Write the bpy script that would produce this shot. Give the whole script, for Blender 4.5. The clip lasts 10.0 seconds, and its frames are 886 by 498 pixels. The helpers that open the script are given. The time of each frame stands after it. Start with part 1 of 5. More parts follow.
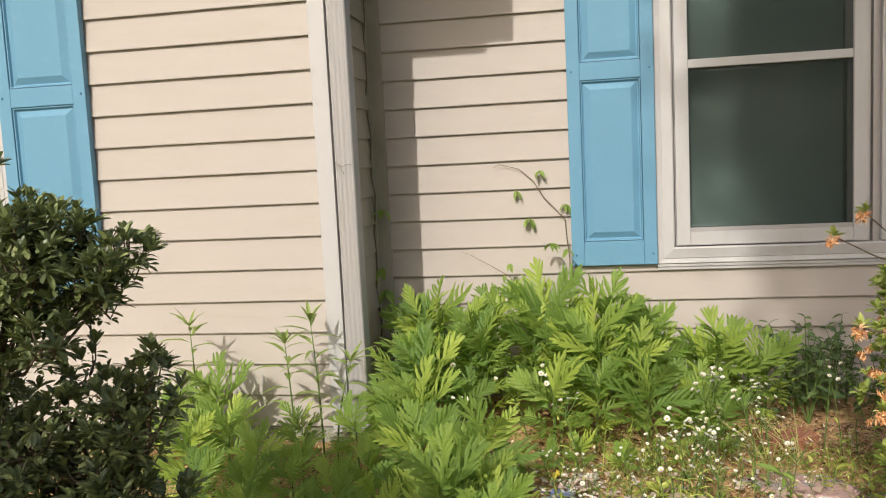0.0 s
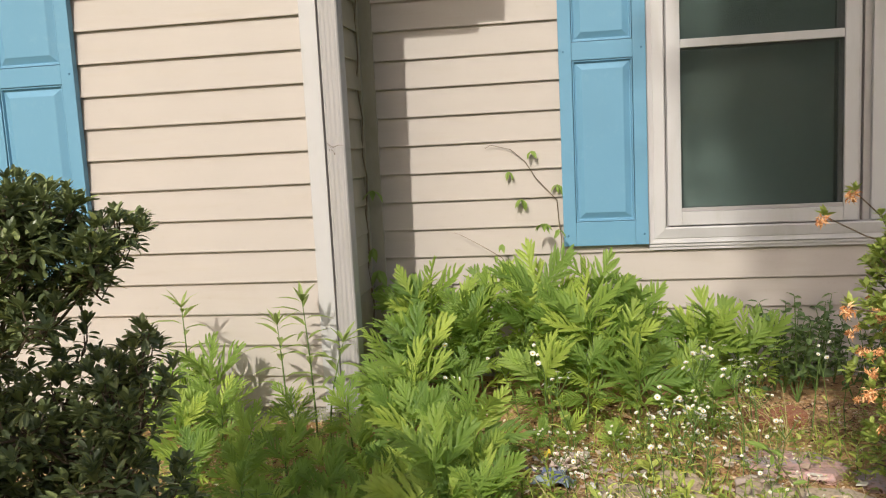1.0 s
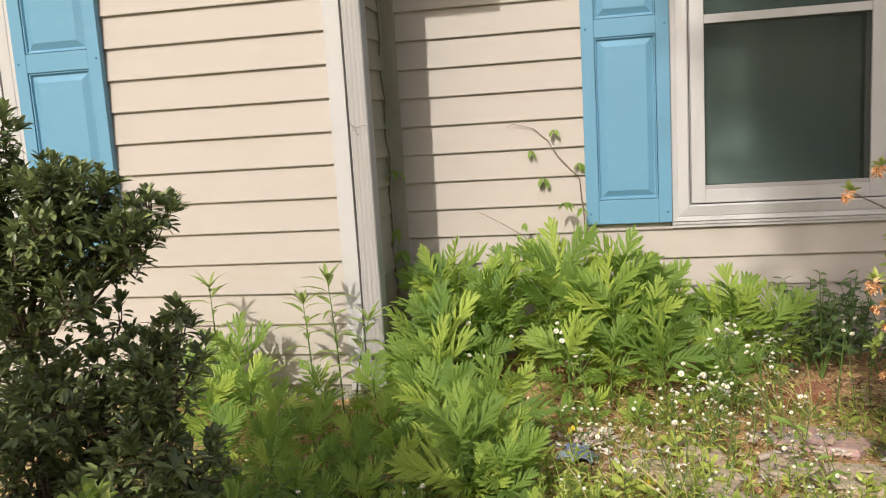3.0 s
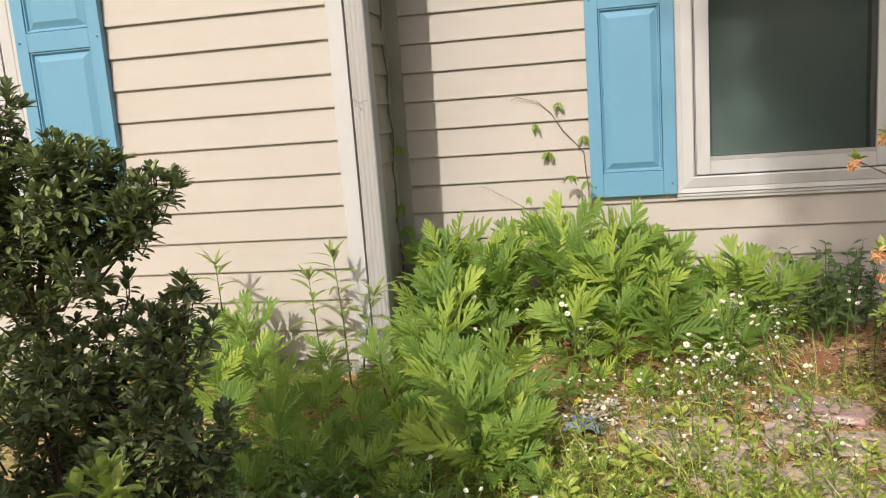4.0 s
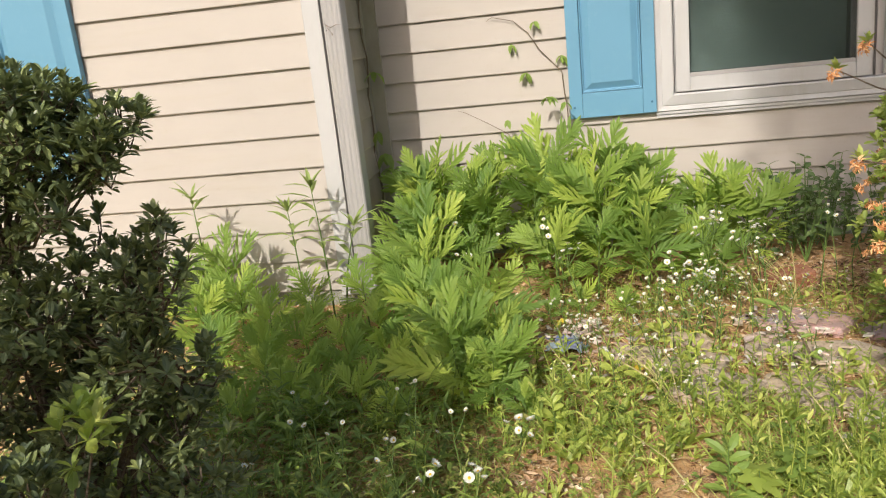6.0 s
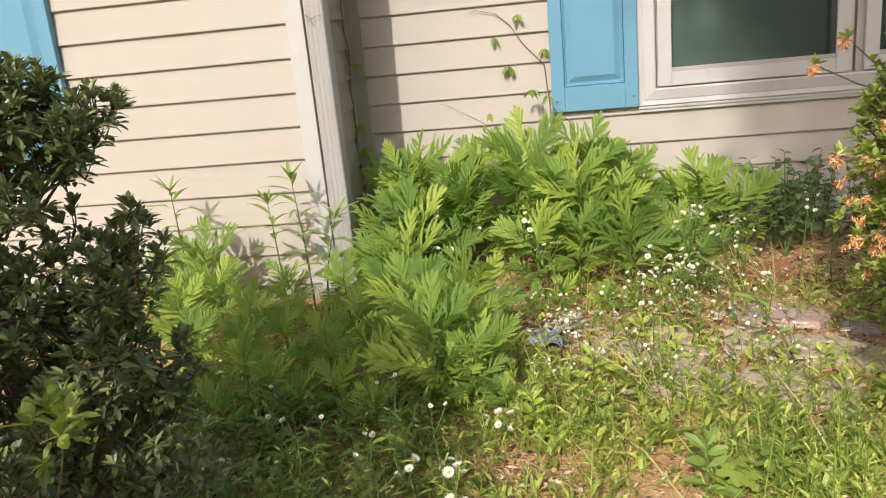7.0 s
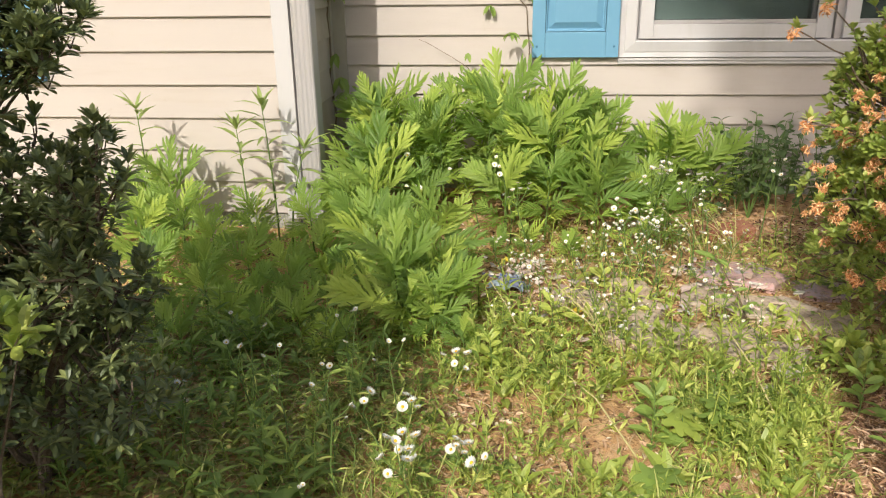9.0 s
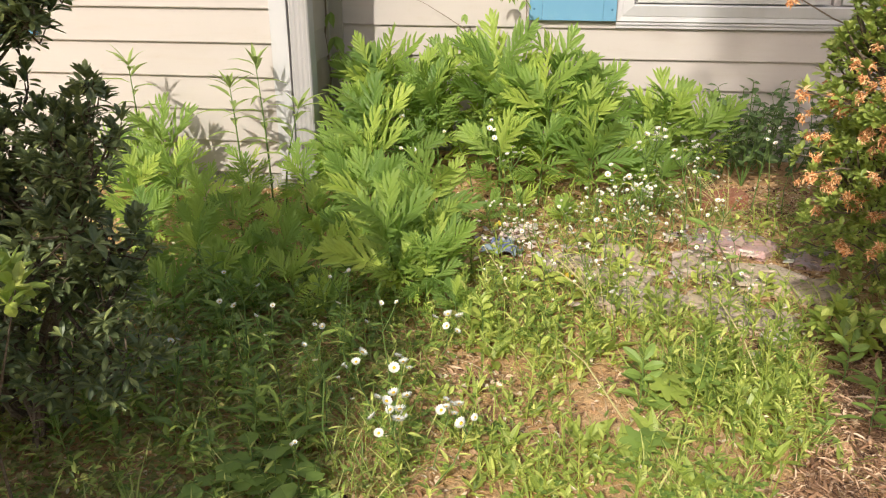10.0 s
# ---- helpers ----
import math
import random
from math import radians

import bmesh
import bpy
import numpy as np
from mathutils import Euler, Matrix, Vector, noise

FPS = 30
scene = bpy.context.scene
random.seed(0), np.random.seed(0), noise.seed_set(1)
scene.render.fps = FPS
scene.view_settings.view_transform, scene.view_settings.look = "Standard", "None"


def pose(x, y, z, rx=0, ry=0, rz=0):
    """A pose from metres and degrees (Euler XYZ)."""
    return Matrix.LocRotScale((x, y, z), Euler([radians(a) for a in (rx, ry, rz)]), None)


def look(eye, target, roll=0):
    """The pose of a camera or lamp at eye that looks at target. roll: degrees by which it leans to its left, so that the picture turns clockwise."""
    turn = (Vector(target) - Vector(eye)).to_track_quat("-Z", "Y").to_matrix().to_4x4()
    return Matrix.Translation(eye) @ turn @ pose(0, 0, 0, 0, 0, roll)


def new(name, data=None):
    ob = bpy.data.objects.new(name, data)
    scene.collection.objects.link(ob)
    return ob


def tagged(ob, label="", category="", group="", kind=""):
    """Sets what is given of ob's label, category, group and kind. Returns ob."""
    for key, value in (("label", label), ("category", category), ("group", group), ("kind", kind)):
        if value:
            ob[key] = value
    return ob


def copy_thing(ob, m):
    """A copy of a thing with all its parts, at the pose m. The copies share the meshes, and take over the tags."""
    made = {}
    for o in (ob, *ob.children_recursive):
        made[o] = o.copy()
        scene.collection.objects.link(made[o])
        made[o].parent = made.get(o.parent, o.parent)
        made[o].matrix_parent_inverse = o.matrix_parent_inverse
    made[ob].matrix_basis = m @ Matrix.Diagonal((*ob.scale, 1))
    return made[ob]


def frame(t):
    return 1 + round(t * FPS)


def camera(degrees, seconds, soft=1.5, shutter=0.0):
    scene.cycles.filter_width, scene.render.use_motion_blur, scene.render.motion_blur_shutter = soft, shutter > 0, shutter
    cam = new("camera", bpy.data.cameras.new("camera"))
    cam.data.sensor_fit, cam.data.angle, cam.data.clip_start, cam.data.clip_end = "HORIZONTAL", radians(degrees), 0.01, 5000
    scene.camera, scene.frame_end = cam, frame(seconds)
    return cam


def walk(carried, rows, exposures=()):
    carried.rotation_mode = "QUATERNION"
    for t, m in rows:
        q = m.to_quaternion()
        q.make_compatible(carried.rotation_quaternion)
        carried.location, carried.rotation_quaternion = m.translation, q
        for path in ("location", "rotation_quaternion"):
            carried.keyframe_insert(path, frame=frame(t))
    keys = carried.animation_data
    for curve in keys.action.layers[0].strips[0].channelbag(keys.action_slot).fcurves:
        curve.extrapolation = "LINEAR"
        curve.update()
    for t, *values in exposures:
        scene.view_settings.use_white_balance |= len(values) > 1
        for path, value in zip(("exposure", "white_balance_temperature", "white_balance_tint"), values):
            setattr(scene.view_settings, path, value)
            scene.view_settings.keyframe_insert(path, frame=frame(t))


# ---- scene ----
cam = camera(58.3, 10.0, soft=1.15)
PATH = [
    (0, (0.035, -3.555, 1.088), (-0.305, -1.594, 0.887), -2.8),
    (0.5, (0.041, -3.551, 1.084), (-0.283, -1.592, 0.844), -2.9),
    (1, (0.038, -3.557, 1.085), (-0.285, -1.599, 0.837), -2.9),
    (1.5, (0.041, -3.57, 1.086), (-0.297, -1.615, 0.832), -3.1),
    (2, (0.04, -3.573, 1.087), (-0.311, -1.623, 0.82), -3.1),
    (2.5, (0.036, -3.576, 1.084), (-0.331, -1.63, 0.805), -3.2),
    (4, (0.032, -3.584, 1.075), (-0.358, -1.654, 0.725), -4.3),
    (4.5, (0.033, -3.581, 1.065), (-0.352, -1.66, 0.665), -4.9),
    (5, (0.042, -3.573, 1.057), (-0.333, -1.662, 0.603), -5.3),
    (5.5, (0.037, -3.571, 1.056), (-0.331, -1.67, 0.557), -5.8),
    (7, (0.043, -3.555, 1.052), (-0.273, -1.656, 0.508), -5.6),
    (7.5, (0.039, -3.555, 1.053), (-0.249, -1.657, 0.492), -4.4),
    (8, (0.027, -3.567, 1.065), (-0.238, -1.674, 0.478), -3.2),
    (8.5, (0.047, -3.572, 1.059), (-0.201, -1.69, 0.428), -2.0),
    (9, (0.042, -3.555, 1.048), (-0.192, -1.692, 0.357), -1.0),
    (9.5, (0.04, -3.561, 1.047), (-0.179, -1.716, 0.306), -0.2),
    (10, (0.042, -3.56, 1.051), (-0.171, -1.73, 0.273), 0.1),
]
walk(cam, [(t, look(eye, target, roll)) for t, eye, target, roll in PATH], exposures=((0, 0.10), (2.5, 0.14), (5.0, 0.24), (7.5, 0.33), (10.0, 0.43)))

# ---- world, sun, exposure ----
SUN_EL, SUN_AZ = 37.5, 11.6          # the sun stands behind the camera, a little to the left
world = bpy.data.worlds.new("sky")
scene.world = world
world.use_nodes = True
wn = world.node_tree.nodes
sky = wn.new("ShaderNodeTexSky")
sky.sky_type = "NISHITA"
sky.sun_disc = False
sky.ozone_density, sky.dust_density = 0.6, 4.2
sky.sun_elevation = radians(SUN_EL)
sky.sun_rotation = radians(180 + SUN_AZ)
wn["Background"].inputs["Strength"].default_value = 0.150
world.node_tree.links.new(sky.outputs["Color"], wn["Background"].inputs["Color"])
to_sun = Vector((-math.sin(radians(SUN_AZ)) * math.cos(radians(SUN_EL)), -math.cos(radians(SUN_AZ)) * math.cos(radians(SUN_EL)), math.sin(radians(SUN_EL))))
sun = new("sun", bpy.data.lights.new("sun", "SUN"))
sun.data.energy, sun.data.angle, sun.data.color = 3.2, radians(0.55), (0.955, 0.925, 0.83)
sun.matrix_world = look((0, 0, 0), -to_sun)
sun.location = to_sun * 30


# ---- materials ----
class Mat:
    """A small node builder round one Principled shader."""

    def __init__(self, name, rough=0.6, spec=0.4, metal=0.0):
        self.mat = bpy.data.materials.new(name)
        self.mat.use_nodes = True
        self.t = self.mat.node_tree
        self.n = self.t.nodes
        self.b = self.n["Principled BSDF"]
        self.b.inputs["Roughness"].default_value = rough
        self.b.inputs["Specular IOR Level"].default_value = spec
        self.b.inputs["Metallic"].default_value = metal
        self.co = self.n.new("ShaderNodeTexCoord").outputs["Object"]

    def link(self, a, b):
        self.t.links.new(a, b)

    def world_co(self):
        self.co = self.n.new("ShaderNodeNewGeometry").outputs["Position"]
        return self

    def stretch(self, sx, sy, sz):
        m = self.n.new("ShaderNodeMapping")
        m.inputs["Scale"].default_value = (sx, sy, sz)
        self.link(self.co, m.inputs["Vector"])
        return m.outputs["Vector"]

    def noise(self, scale, detail=4, rough=0.55, co=None):
        x = self.n.new("ShaderNodeTexNoise")
        x.inputs["Scale"].default_value, x.inputs["Detail"].default_value, x.inputs["Roughness"].default_value = scale, detail, rough
        self.link(co or self.co, x.inputs["Vector"])
        return x.outputs["Fac"]

    def voronoi(self, scale, out="Color", co=None):
        x = self.n.new("ShaderNodeTexVoronoi")
        x.inputs["Scale"].default_value = scale
        self.link(co or self.co, x.inputs["Vector"])
        return x.outputs[out]

    def ramp(self, fac, *stops):
        r = self.n.new("ShaderNodeValToRGB")
        e = r.color_ramp.elements
        while len(e) < len(stops):
            e.new(0.5)
        for k, (p, c) in zip(e, stops):
            k.position = p
            k.color = (*c, 1) if not isinstance(c, (int, float)) else (c, c, c, 1)
        self.link(fac, r.inputs["Fac"])
        return r.outputs["Color"]

    def mix(self, fac, a, b, blend="MIX"):
        m = self.n.new("ShaderNodeMix")
        m.data_type, m.blend_type = "RGBA", blend
        for v, k in ((fac, 0), (a, 6), (b, 7)):
            if isinstance(v, (int, float)):
                m.inputs[k].default_value = v if k == 0 else (v, v, v, 1)
            elif isinstance(v, tuple):
                m.inputs[k].default_value = (*v, 1)
            else:
                self.link(v, m.inputs[k])
        return m.outputs[2]

    def base(self, c):
        if isinstance(c, tuple):
            self.b.inputs["Base Color"].default_value = (*c, 1)
        else:
            self.link(c, self.b.inputs["Base Color"])
        return self

    def roughness(self, c):
        self.link(c, self.b.inputs["Roughness"])
        return self

    def bump(self, h, strength=0.3, dist=0.004):
        x = self.n.new("ShaderNodeBump")
        x.inputs["Strength"].default_value, x.inputs["Distance"].default_value = strength, dist
        self.link(h, x.inputs["Height"])
        self.link(x.outputs["Normal"], self.b.inputs["Normal"])
        return self

    def per_object(self):
        return self.n.new("ShaderNodeObjectInfo").outputs["Random"]

    def per_island(self):
        return self.n.new("ShaderNodeNewGeometry").outputs["Random Per Island"]

    def leafy(self, share=0.3, tint=(0.3, 0.5, 0.05)):
        """Lets some light through the leaf."""
        tr = self.n.new("ShaderNodeBsdfTranslucent")
        tr.inputs["Color"].default_value = (*tint, 1)
        mx = self.n.new("ShaderNodeMixShader")
        mx.inputs[0].default_value = share
        self.link(self.b.outputs[0], mx.inputs[1])
        self.link(tr.outputs[0], mx.inputs[2])
        self.link(mx.outputs[0], self.n["Material Output"].inputs["Surface"])
        return self


def siding_material():
    m = Mat("cream_vinyl", 0.55, 0.3).world_co()
    long = m.stretch(0.8, 0.8, 6)
    c = m.mix(m.noise(2.2, 5, 0.6), (0.412, 0.364, 0.330), (0.468, 0.415, 0.382))
    c = m.mix(m.ramp(m.noise(3.5, 6, 0.65, long), (0.52, 0.0), (0.8, 0.35)), c, (0.38, 0.31, 0.235))
    c = m.mix(m.ramp(m.noise(40, 3, 0.6), (0.62, 0.0), (0.8, 0.25)), c, (0.36, 0.30, 0.22))
    m.base(c).bump(m.noise(60, 4, 0.6, m.stretch(0.25, 1, 3)), 0.12, 0.002)
    return m.mat


def shaded_stained_siding_material():
    m = Mat("shade_toned_cream_vinyl_with_algae", 0.6, 0.3).world_co()
    # base cream set darker to carry the return wall's shade; algae stains over it
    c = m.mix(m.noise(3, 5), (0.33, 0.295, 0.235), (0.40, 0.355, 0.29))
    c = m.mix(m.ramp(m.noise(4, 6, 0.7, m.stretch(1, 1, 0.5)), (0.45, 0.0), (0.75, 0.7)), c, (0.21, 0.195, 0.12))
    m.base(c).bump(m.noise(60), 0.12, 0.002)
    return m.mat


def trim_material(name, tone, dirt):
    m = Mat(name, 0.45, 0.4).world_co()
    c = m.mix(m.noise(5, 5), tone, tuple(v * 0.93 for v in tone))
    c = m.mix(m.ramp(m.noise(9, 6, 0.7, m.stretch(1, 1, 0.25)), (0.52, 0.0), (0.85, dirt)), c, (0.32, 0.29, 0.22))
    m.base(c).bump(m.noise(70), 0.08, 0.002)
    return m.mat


def shutter_material():
    m = Mat("sky_blue_shutter_paint", 0.5, 0.35)
    c = m.mix(m.noise(4, 4), (0.118, 0.275, 0.407), (0.142, 0.303, 0.436))
    c = m.mix(m.ramp(m.noise(14, 6, 0.7), (0.55, 0.0), (0.85, 0.3)), c, (0.24, 0.39, 0.48))
    m.base(c).bump(m.noise(90, 3, 0.6, m.stretch(2, 1, 0.15)), 0.14, 0.002)
    return m.mat


def leaf_material(name, dark, light, young, share=0.3, rough=0.5, spec=0.35, objectwise=False):
    m = Mat(name, rough, spec)
    r = m.per_object() if objectwise else m.per_island()
    c = m.ramp(r, (0.0, dark), (0.6, light), (1.0, young))
    c = m.mix(m.ramp(m.noise(30, 3, co=m.n.new("ShaderNodeNewGeometry").outputs["Position"]), (0.3, 0.0), (0.8, 0.5)), c, tuple(0.5 * (a + b) for a, b in zip(dark, light)))
    m.base(c)
    m.leafy(share, tuple(min(1, v * 1.6) for v in light))
    return m.mat


def speckled(name, a, b, c3, scale=6, rough=0.85, bump=0.5, dist=0.01):
    m = Mat(name, rough, 0.2).world_co()
    c = m.mix(m.noise(scale, 6, 0.65), a, b)
    c = m.mix(m.ramp(m.noise(scale * 6, 5, 0.7), (0.42, 0.0), (0.62, 0.85)), c, c3)
    c = m.mix(m.ramp(m.noise(scale * 17, 4, 0.7), (0.52, 0.0), (0.66, 0.7)), c, tuple(v * 0.45 for v in b))
    m.base(c).bump(m.noise(scale * 8, 6, 0.7), bump, dist)
    return m.mat


def ground_material():
    """Red-brown clay in the bed, thin dry lawn over it further out."""
    m = Mat("clay_soil_and_thin_lawn", 0.95, 0.2).world_co()
    c = m.mix(m.noise(3.5, 6, 0.65), (0.56, 0.325, 0.155), (0.46, 0.265, 0.125))
    c = m.mix(m.ramp(m.noise(21, 5, 0.7), (0.42, 0.0), (0.62, 0.85)), c, (0.65, 0.44, 0.235))
    c = m.mix(m.ramp(m.noise(60, 4, 0.7), (0.52, 0.0), (0.66, 0.7)), c, (0.20, 0.125, 0.068))
    lawn = m.mix(m.noise(2.0, 6, 0.7), (0.16, 0.20, 0.06), (0.30, 0.30, 0.12))
    lawn = m.mix(m.ramp(m.noise(38, 4, 0.75), (0.45, 0.0), (0.65, 0.8)), lawn, (0.10, 0.15, 0.04))
    far = m.n.new("ShaderNodeVectorMath")
    far.operation = "DISTANCE"
    m.link(m.n.new("ShaderNodeNewGeometry").outputs["Position"], far.inputs[0])
    far.inputs[1].default_value = (0.0, -1.4, 0.0)
    edge = m.n.new("ShaderNodeMath")
    edge.operation = "MULTIPLY_ADD"
    m.link(m.noise(1.7, 5, 0.65), edge.inputs[0])
    edge.inputs[1].default_value = 1.2
    m.link(far.outputs["Value"], edge.inputs[2])
    fade = m.n.new("ShaderNodeMath")
    fade.operation = "MULTIPLY"
    m.link(edge.outputs[0], fade.inputs[0])
    fade.inputs[1].default_value = 0.25
    c = m.mix(m.ramp(fade.outputs[0], (0.60, 0.0), (0.75, 0.92)), c, lawn)
    m.base(c).bump(m.noise(28, 6, 0.7), 0.8, 0.02)
    return m.mat


def island_material(name, stops, rough=0.8, spec=0.2, objectwise=False):
    m = Mat(name, rough, spec)
    m.base(m.ramp(m.per_object() if objectwise else m.per_island(), *stops))
    return m.mat


def plain(name, c, rough=0.5, spec=0.3, metal=0.0):
    m = Mat(name, rough, spec, metal)
    m.base(m.mix(m.noise(25, 4), c, tuple(v * 0.8 for v in c)))
    return m.mat


def glass_material():
    m = Mat("window_glass", 0.0, 0.5)
    m.b.inputs["Transmission Weight"].default_value = 1.0
    m.b.inputs["IOR"].default_value = 1.45
    m.base((0.80, 0.93, 0.91))
    return m.mat


def screen_material():
    m = Mat("insect_screen_mesh", 0.8, 0.1)
    m.base((0.035, 0.045, 0.042))
    tr = m.n.new("ShaderNodeBsdfTransparent")
    mx = m.n.new("ShaderNodeMixShader")
    mx.inputs[0].default_value = 0.40
    m.link(tr.outputs[0], mx.inputs[1])
    m.link(m.b.outputs[0], mx.inputs[2])
    m.link(mx.outputs[0], m.n["Material Output"].inputs["Surface"])
    return m.mat


def flagstone_material(name, tones):
    m = Mat(name, 0.8, 0.25).world_co()
    c = m.ramp(m.noise(9, 6, 0.7), *zip((0.3, 0.45, 0.56, 0.7), tones))
    c = m.mix(m.ramp(m.per_object(), (0.0, 0.0), (1.0, 0.5)), c, tuple(0.5 * (a + b) for a, b in zip(tones[0], tones[3])))
    c = m.mix(m.ramp(m.noise(55, 4, 0.7), (0.5, 0.0), (0.65, 0.8)), c, (0.24, 0.18, 0.13))
    m.base(c).bump(m.noise(30, 6, 0.7), 0.6, 0.006)
    return m.mat


SIDING, SIDING_SHADED_STAINED = siding_material(), shaded_stained_siding_material()
TRIM = trim_material("white_vinyl_trim", (0.495, 0.475, 0.478), 0.4)
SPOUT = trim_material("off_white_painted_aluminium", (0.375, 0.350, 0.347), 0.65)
BLUE = shutter_material()
SCREW = plain("blue_screw_head", (0.06, 0.17, 0.27), 0.5)
GLASS, SCREEN = glass_material(), screen_material()
BLIND = plain("white_blind_slat", (0.66, 0.73, 0.69), 0.5)
ROOM = plain("interior_wall_paint", (0.35, 0.34, 0.31), 0.9)
CONCRETE = speckled("parged_foundation", (0.42, 0.40, 0.36), (0.34, 0.33, 0.30), (0.25, 0.25, 0.20), 5)
SHINGLE = speckled("asphalt_shingle", (0.09, 0.085, 0.08), (0.13, 0.12, 0.11), (0.05, 0.05, 0.05), 8)
SOIL = ground_material()
MULCH = island_material("wood_chips_and_dry_leaves", ((0.0, (0.07, 0.04, 0.025)), (0.35, (0.32, 0.17, 0.09)), (0.65, (0.60, 0.40, 0.25)), (1.0, (0.85, 0.74, 0.56))))
SHRED = island_material("shredded_wood_mulch", ((0.0, (0.07, 0.038, 0.023)), (0.35, (0.24, 0.13, 0.072)), (0.7, (0.48, 0.29, 0.17)), (1.0, (0.78, 0.58, 0.40))))
DRYLEAF = speckled("dead_leaf_brown", (0.40, 0.22, 0.12), (0.30, 0.16, 0.09), (0.52, 0.34, 0.20), 30)
PALE = speckled("pale_stone", (0.62, 0.56, 0.48), (0.52, 0.46, 0.38), (0.70, 0.66, 0.60), 20)
NEEDLE = island_material("dry_pine_needles", ((0.0, (0.25, 0.14, 0.08)), (0.5, (0.48, 0.31, 0.17)), (1.0, (0.72, 0.58, 0.38))))
STONE = flagstone_material("tan_flagstone", ((0.45, 0.35, 0.26), (0.55, 0.42, 0.31), (0.40, 0.33, 0.27), (0.58, 0.46, 0.34)))
PINK_STONE = flagstone_material("pink_flagstone", ((0.44, 0.30, 0.29), (0.58, 0.35, 0.32), (0.38, 0.32, 0.37), (0.54, 0.41, 0.34)))
BRICK = speckled("old_red_brick", (0.34, 0.13, 0.07), (0.26, 0.10, 0.058), (0.38, 0.21, 0.14), 14)
BARK = speckled("brown_bark", (0.16, 0.11, 0.075), (0.10, 0.075, 0.055), (0.24, 0.19, 0.14), 20)
STEM_GREEN = plain("green_stem", (0.13, 0.20, 0.05), 0.55)
STRAW = plain("dry_straw", (0.52, 0.45, 0.20), 0.7)
STEM_BROWN = plain("brown_vine_stem", (0.17, 0.125, 0.08), 0.7)
FERN = leaf_material("fern_green", (0.115, 0.195, 0.048), (0.265, 0.365, 0.076), (0.50, 0.57, 0.11), 0.46, 0.5, 0.3, True)
WEED = leaf_material("weed_green", (0.085, 0.14, 0.035), (0.39, 0.465, 0.09), (0.76, 0.73, 0.22), 0.3, 0.4, 0.5)
GRASS = leaf_material("grass_green", (0.08, 0.13, 0.03), (0.33, 0.40, 0.08), (0.74, 0.67, 0.28), 0.3)
CARPET = leaf_material("olive_ground_leaves", (0.13, 0.13, 0.045), (0.26, 0.26, 0.07), (0.44, 0.36, 0.13), 0.25)
CLOVER = leaf_material("clover_green", (0.10, 0.16, 0.04), (0.22, 0.31, 0.065), (0.40, 0.48, 0.10), 0.28)
EVERGREEN = leaf_material("glossy_evergreen", (0.105, 0.13, 0.065), (0.18, 0.215, 0.085), (0.38, 0.41, 0.14), 0.2, 0.4, 0.5)
AZALEA = leaf_material("azalea_green", (0.16, 0.21, 0.05), (0.31, 0.38, 0.08), (0.52, 0.54, 0.14), 0.3, 0.42, 0.4)
SPROUT = leaf_material("bright_young_leaf", (0.10, 0.16, 0.04), (0.36, 0.43, 0.085), (0.72, 0.70, 0.20), 0.35, 0.42, 0.4)
LIME = leaf_material("pale_lime_leaf", (0.20, 0.27, 0.06), (0.48, 0.53, 0.12), (0.78, 0.74, 0.25), 0.38, 0.42, 0.4)
DARKLEAF = leaf_material("dark_herb_green", (0.085, 0.135, 0.05), (0.12, 0.18, 0.065), (0.17, 0.23, 0.08), 0.25)
GOLDEN = leaf_material("narrow_leaf_green", (0.17, 0.23, 0.07), (0.27, 0.34, 0.10), (0.40, 0.46, 0.16), 0.35)
TREE_LEAF = leaf_material("tree_leaf_green", (0.04, 0.08, 0.015), (0.07, 0.13, 0.02), (0.1, 0.17, 0.03), 0.25)
PETAL = plain("white_petals", (0.80, 0.78, 0.69), 0.6)
YOLK = plain("yellow_flower_disc", (0.75, 0.48, 0.03), 0.7)
WITHERED = island_material("withered_orange_petals", ((0.0, (0.42, 0.17, 0.07)), (0.5, (0.80, 0.40, 0.17)), (1.0, (0.92, 0.62, 0.36))), 0.8)
PAINTBLUE = island_material("blue_painted_wrapper", ((0.0, (0.14, 0.17, 0.32)), (0.3, (0.56, 0.52, 0.50)), (0.6, (0.26, 0.32, 0.36)), (1.0, (0.46, 0.41, 0.45))), 0.35, 0.5)
SHARD = island_material("broken_tile_and_stone_bits", ((0.0, (0.42, 0.30, 0.24)), (0.3, (0.55, 0.43, 0.33)), (0.5, (0.40, 0.35, 0.31)), (0.65, (0.62, 0.45, 0.40)), (0.85, (0.74, 0.70, 0.62)), (1.0, (0.30, 0.26, 0.22))), 0.7)


# ---- builders ----
def data_of(name, verts, faces, mat, smooth=False):
    me = bpy.data.meshes.new(name)
    me.from_pydata([tuple(map(float, v)) for v in verts], [], [tuple(map(int, f)) for f in faces])
    me.materials.append(mat)
    if smooth:
        me.polygons.foreach_set("use_smooth", [True] * len(me.polygons))
    me.update()
    return me


def child(name, me, parent, m=None, label=""):
    ob = new(name, me)
    ob.parent = parent
    if m is not None:
        ob.matrix_basis = m
    return tagged(ob, label) if label else ob


def from_bm(name, bm, mat, smooth=False):
    bmesh.ops.recalc_face_normals(bm, faces=bm.faces)
    me = bpy.data.meshes.new(name)
    bm.to_mesh(me)
    bm.free()
    me.materials.append(mat)
    if smooth:
        me.polygons.foreach_set("use_smooth", [True] * len(me.polygons))
    return me


def part(name, bm, mat, parent, label="", m=None, smooth=False):
    return child(name, from_bm(name, bm, mat, smooth), parent, m, label)


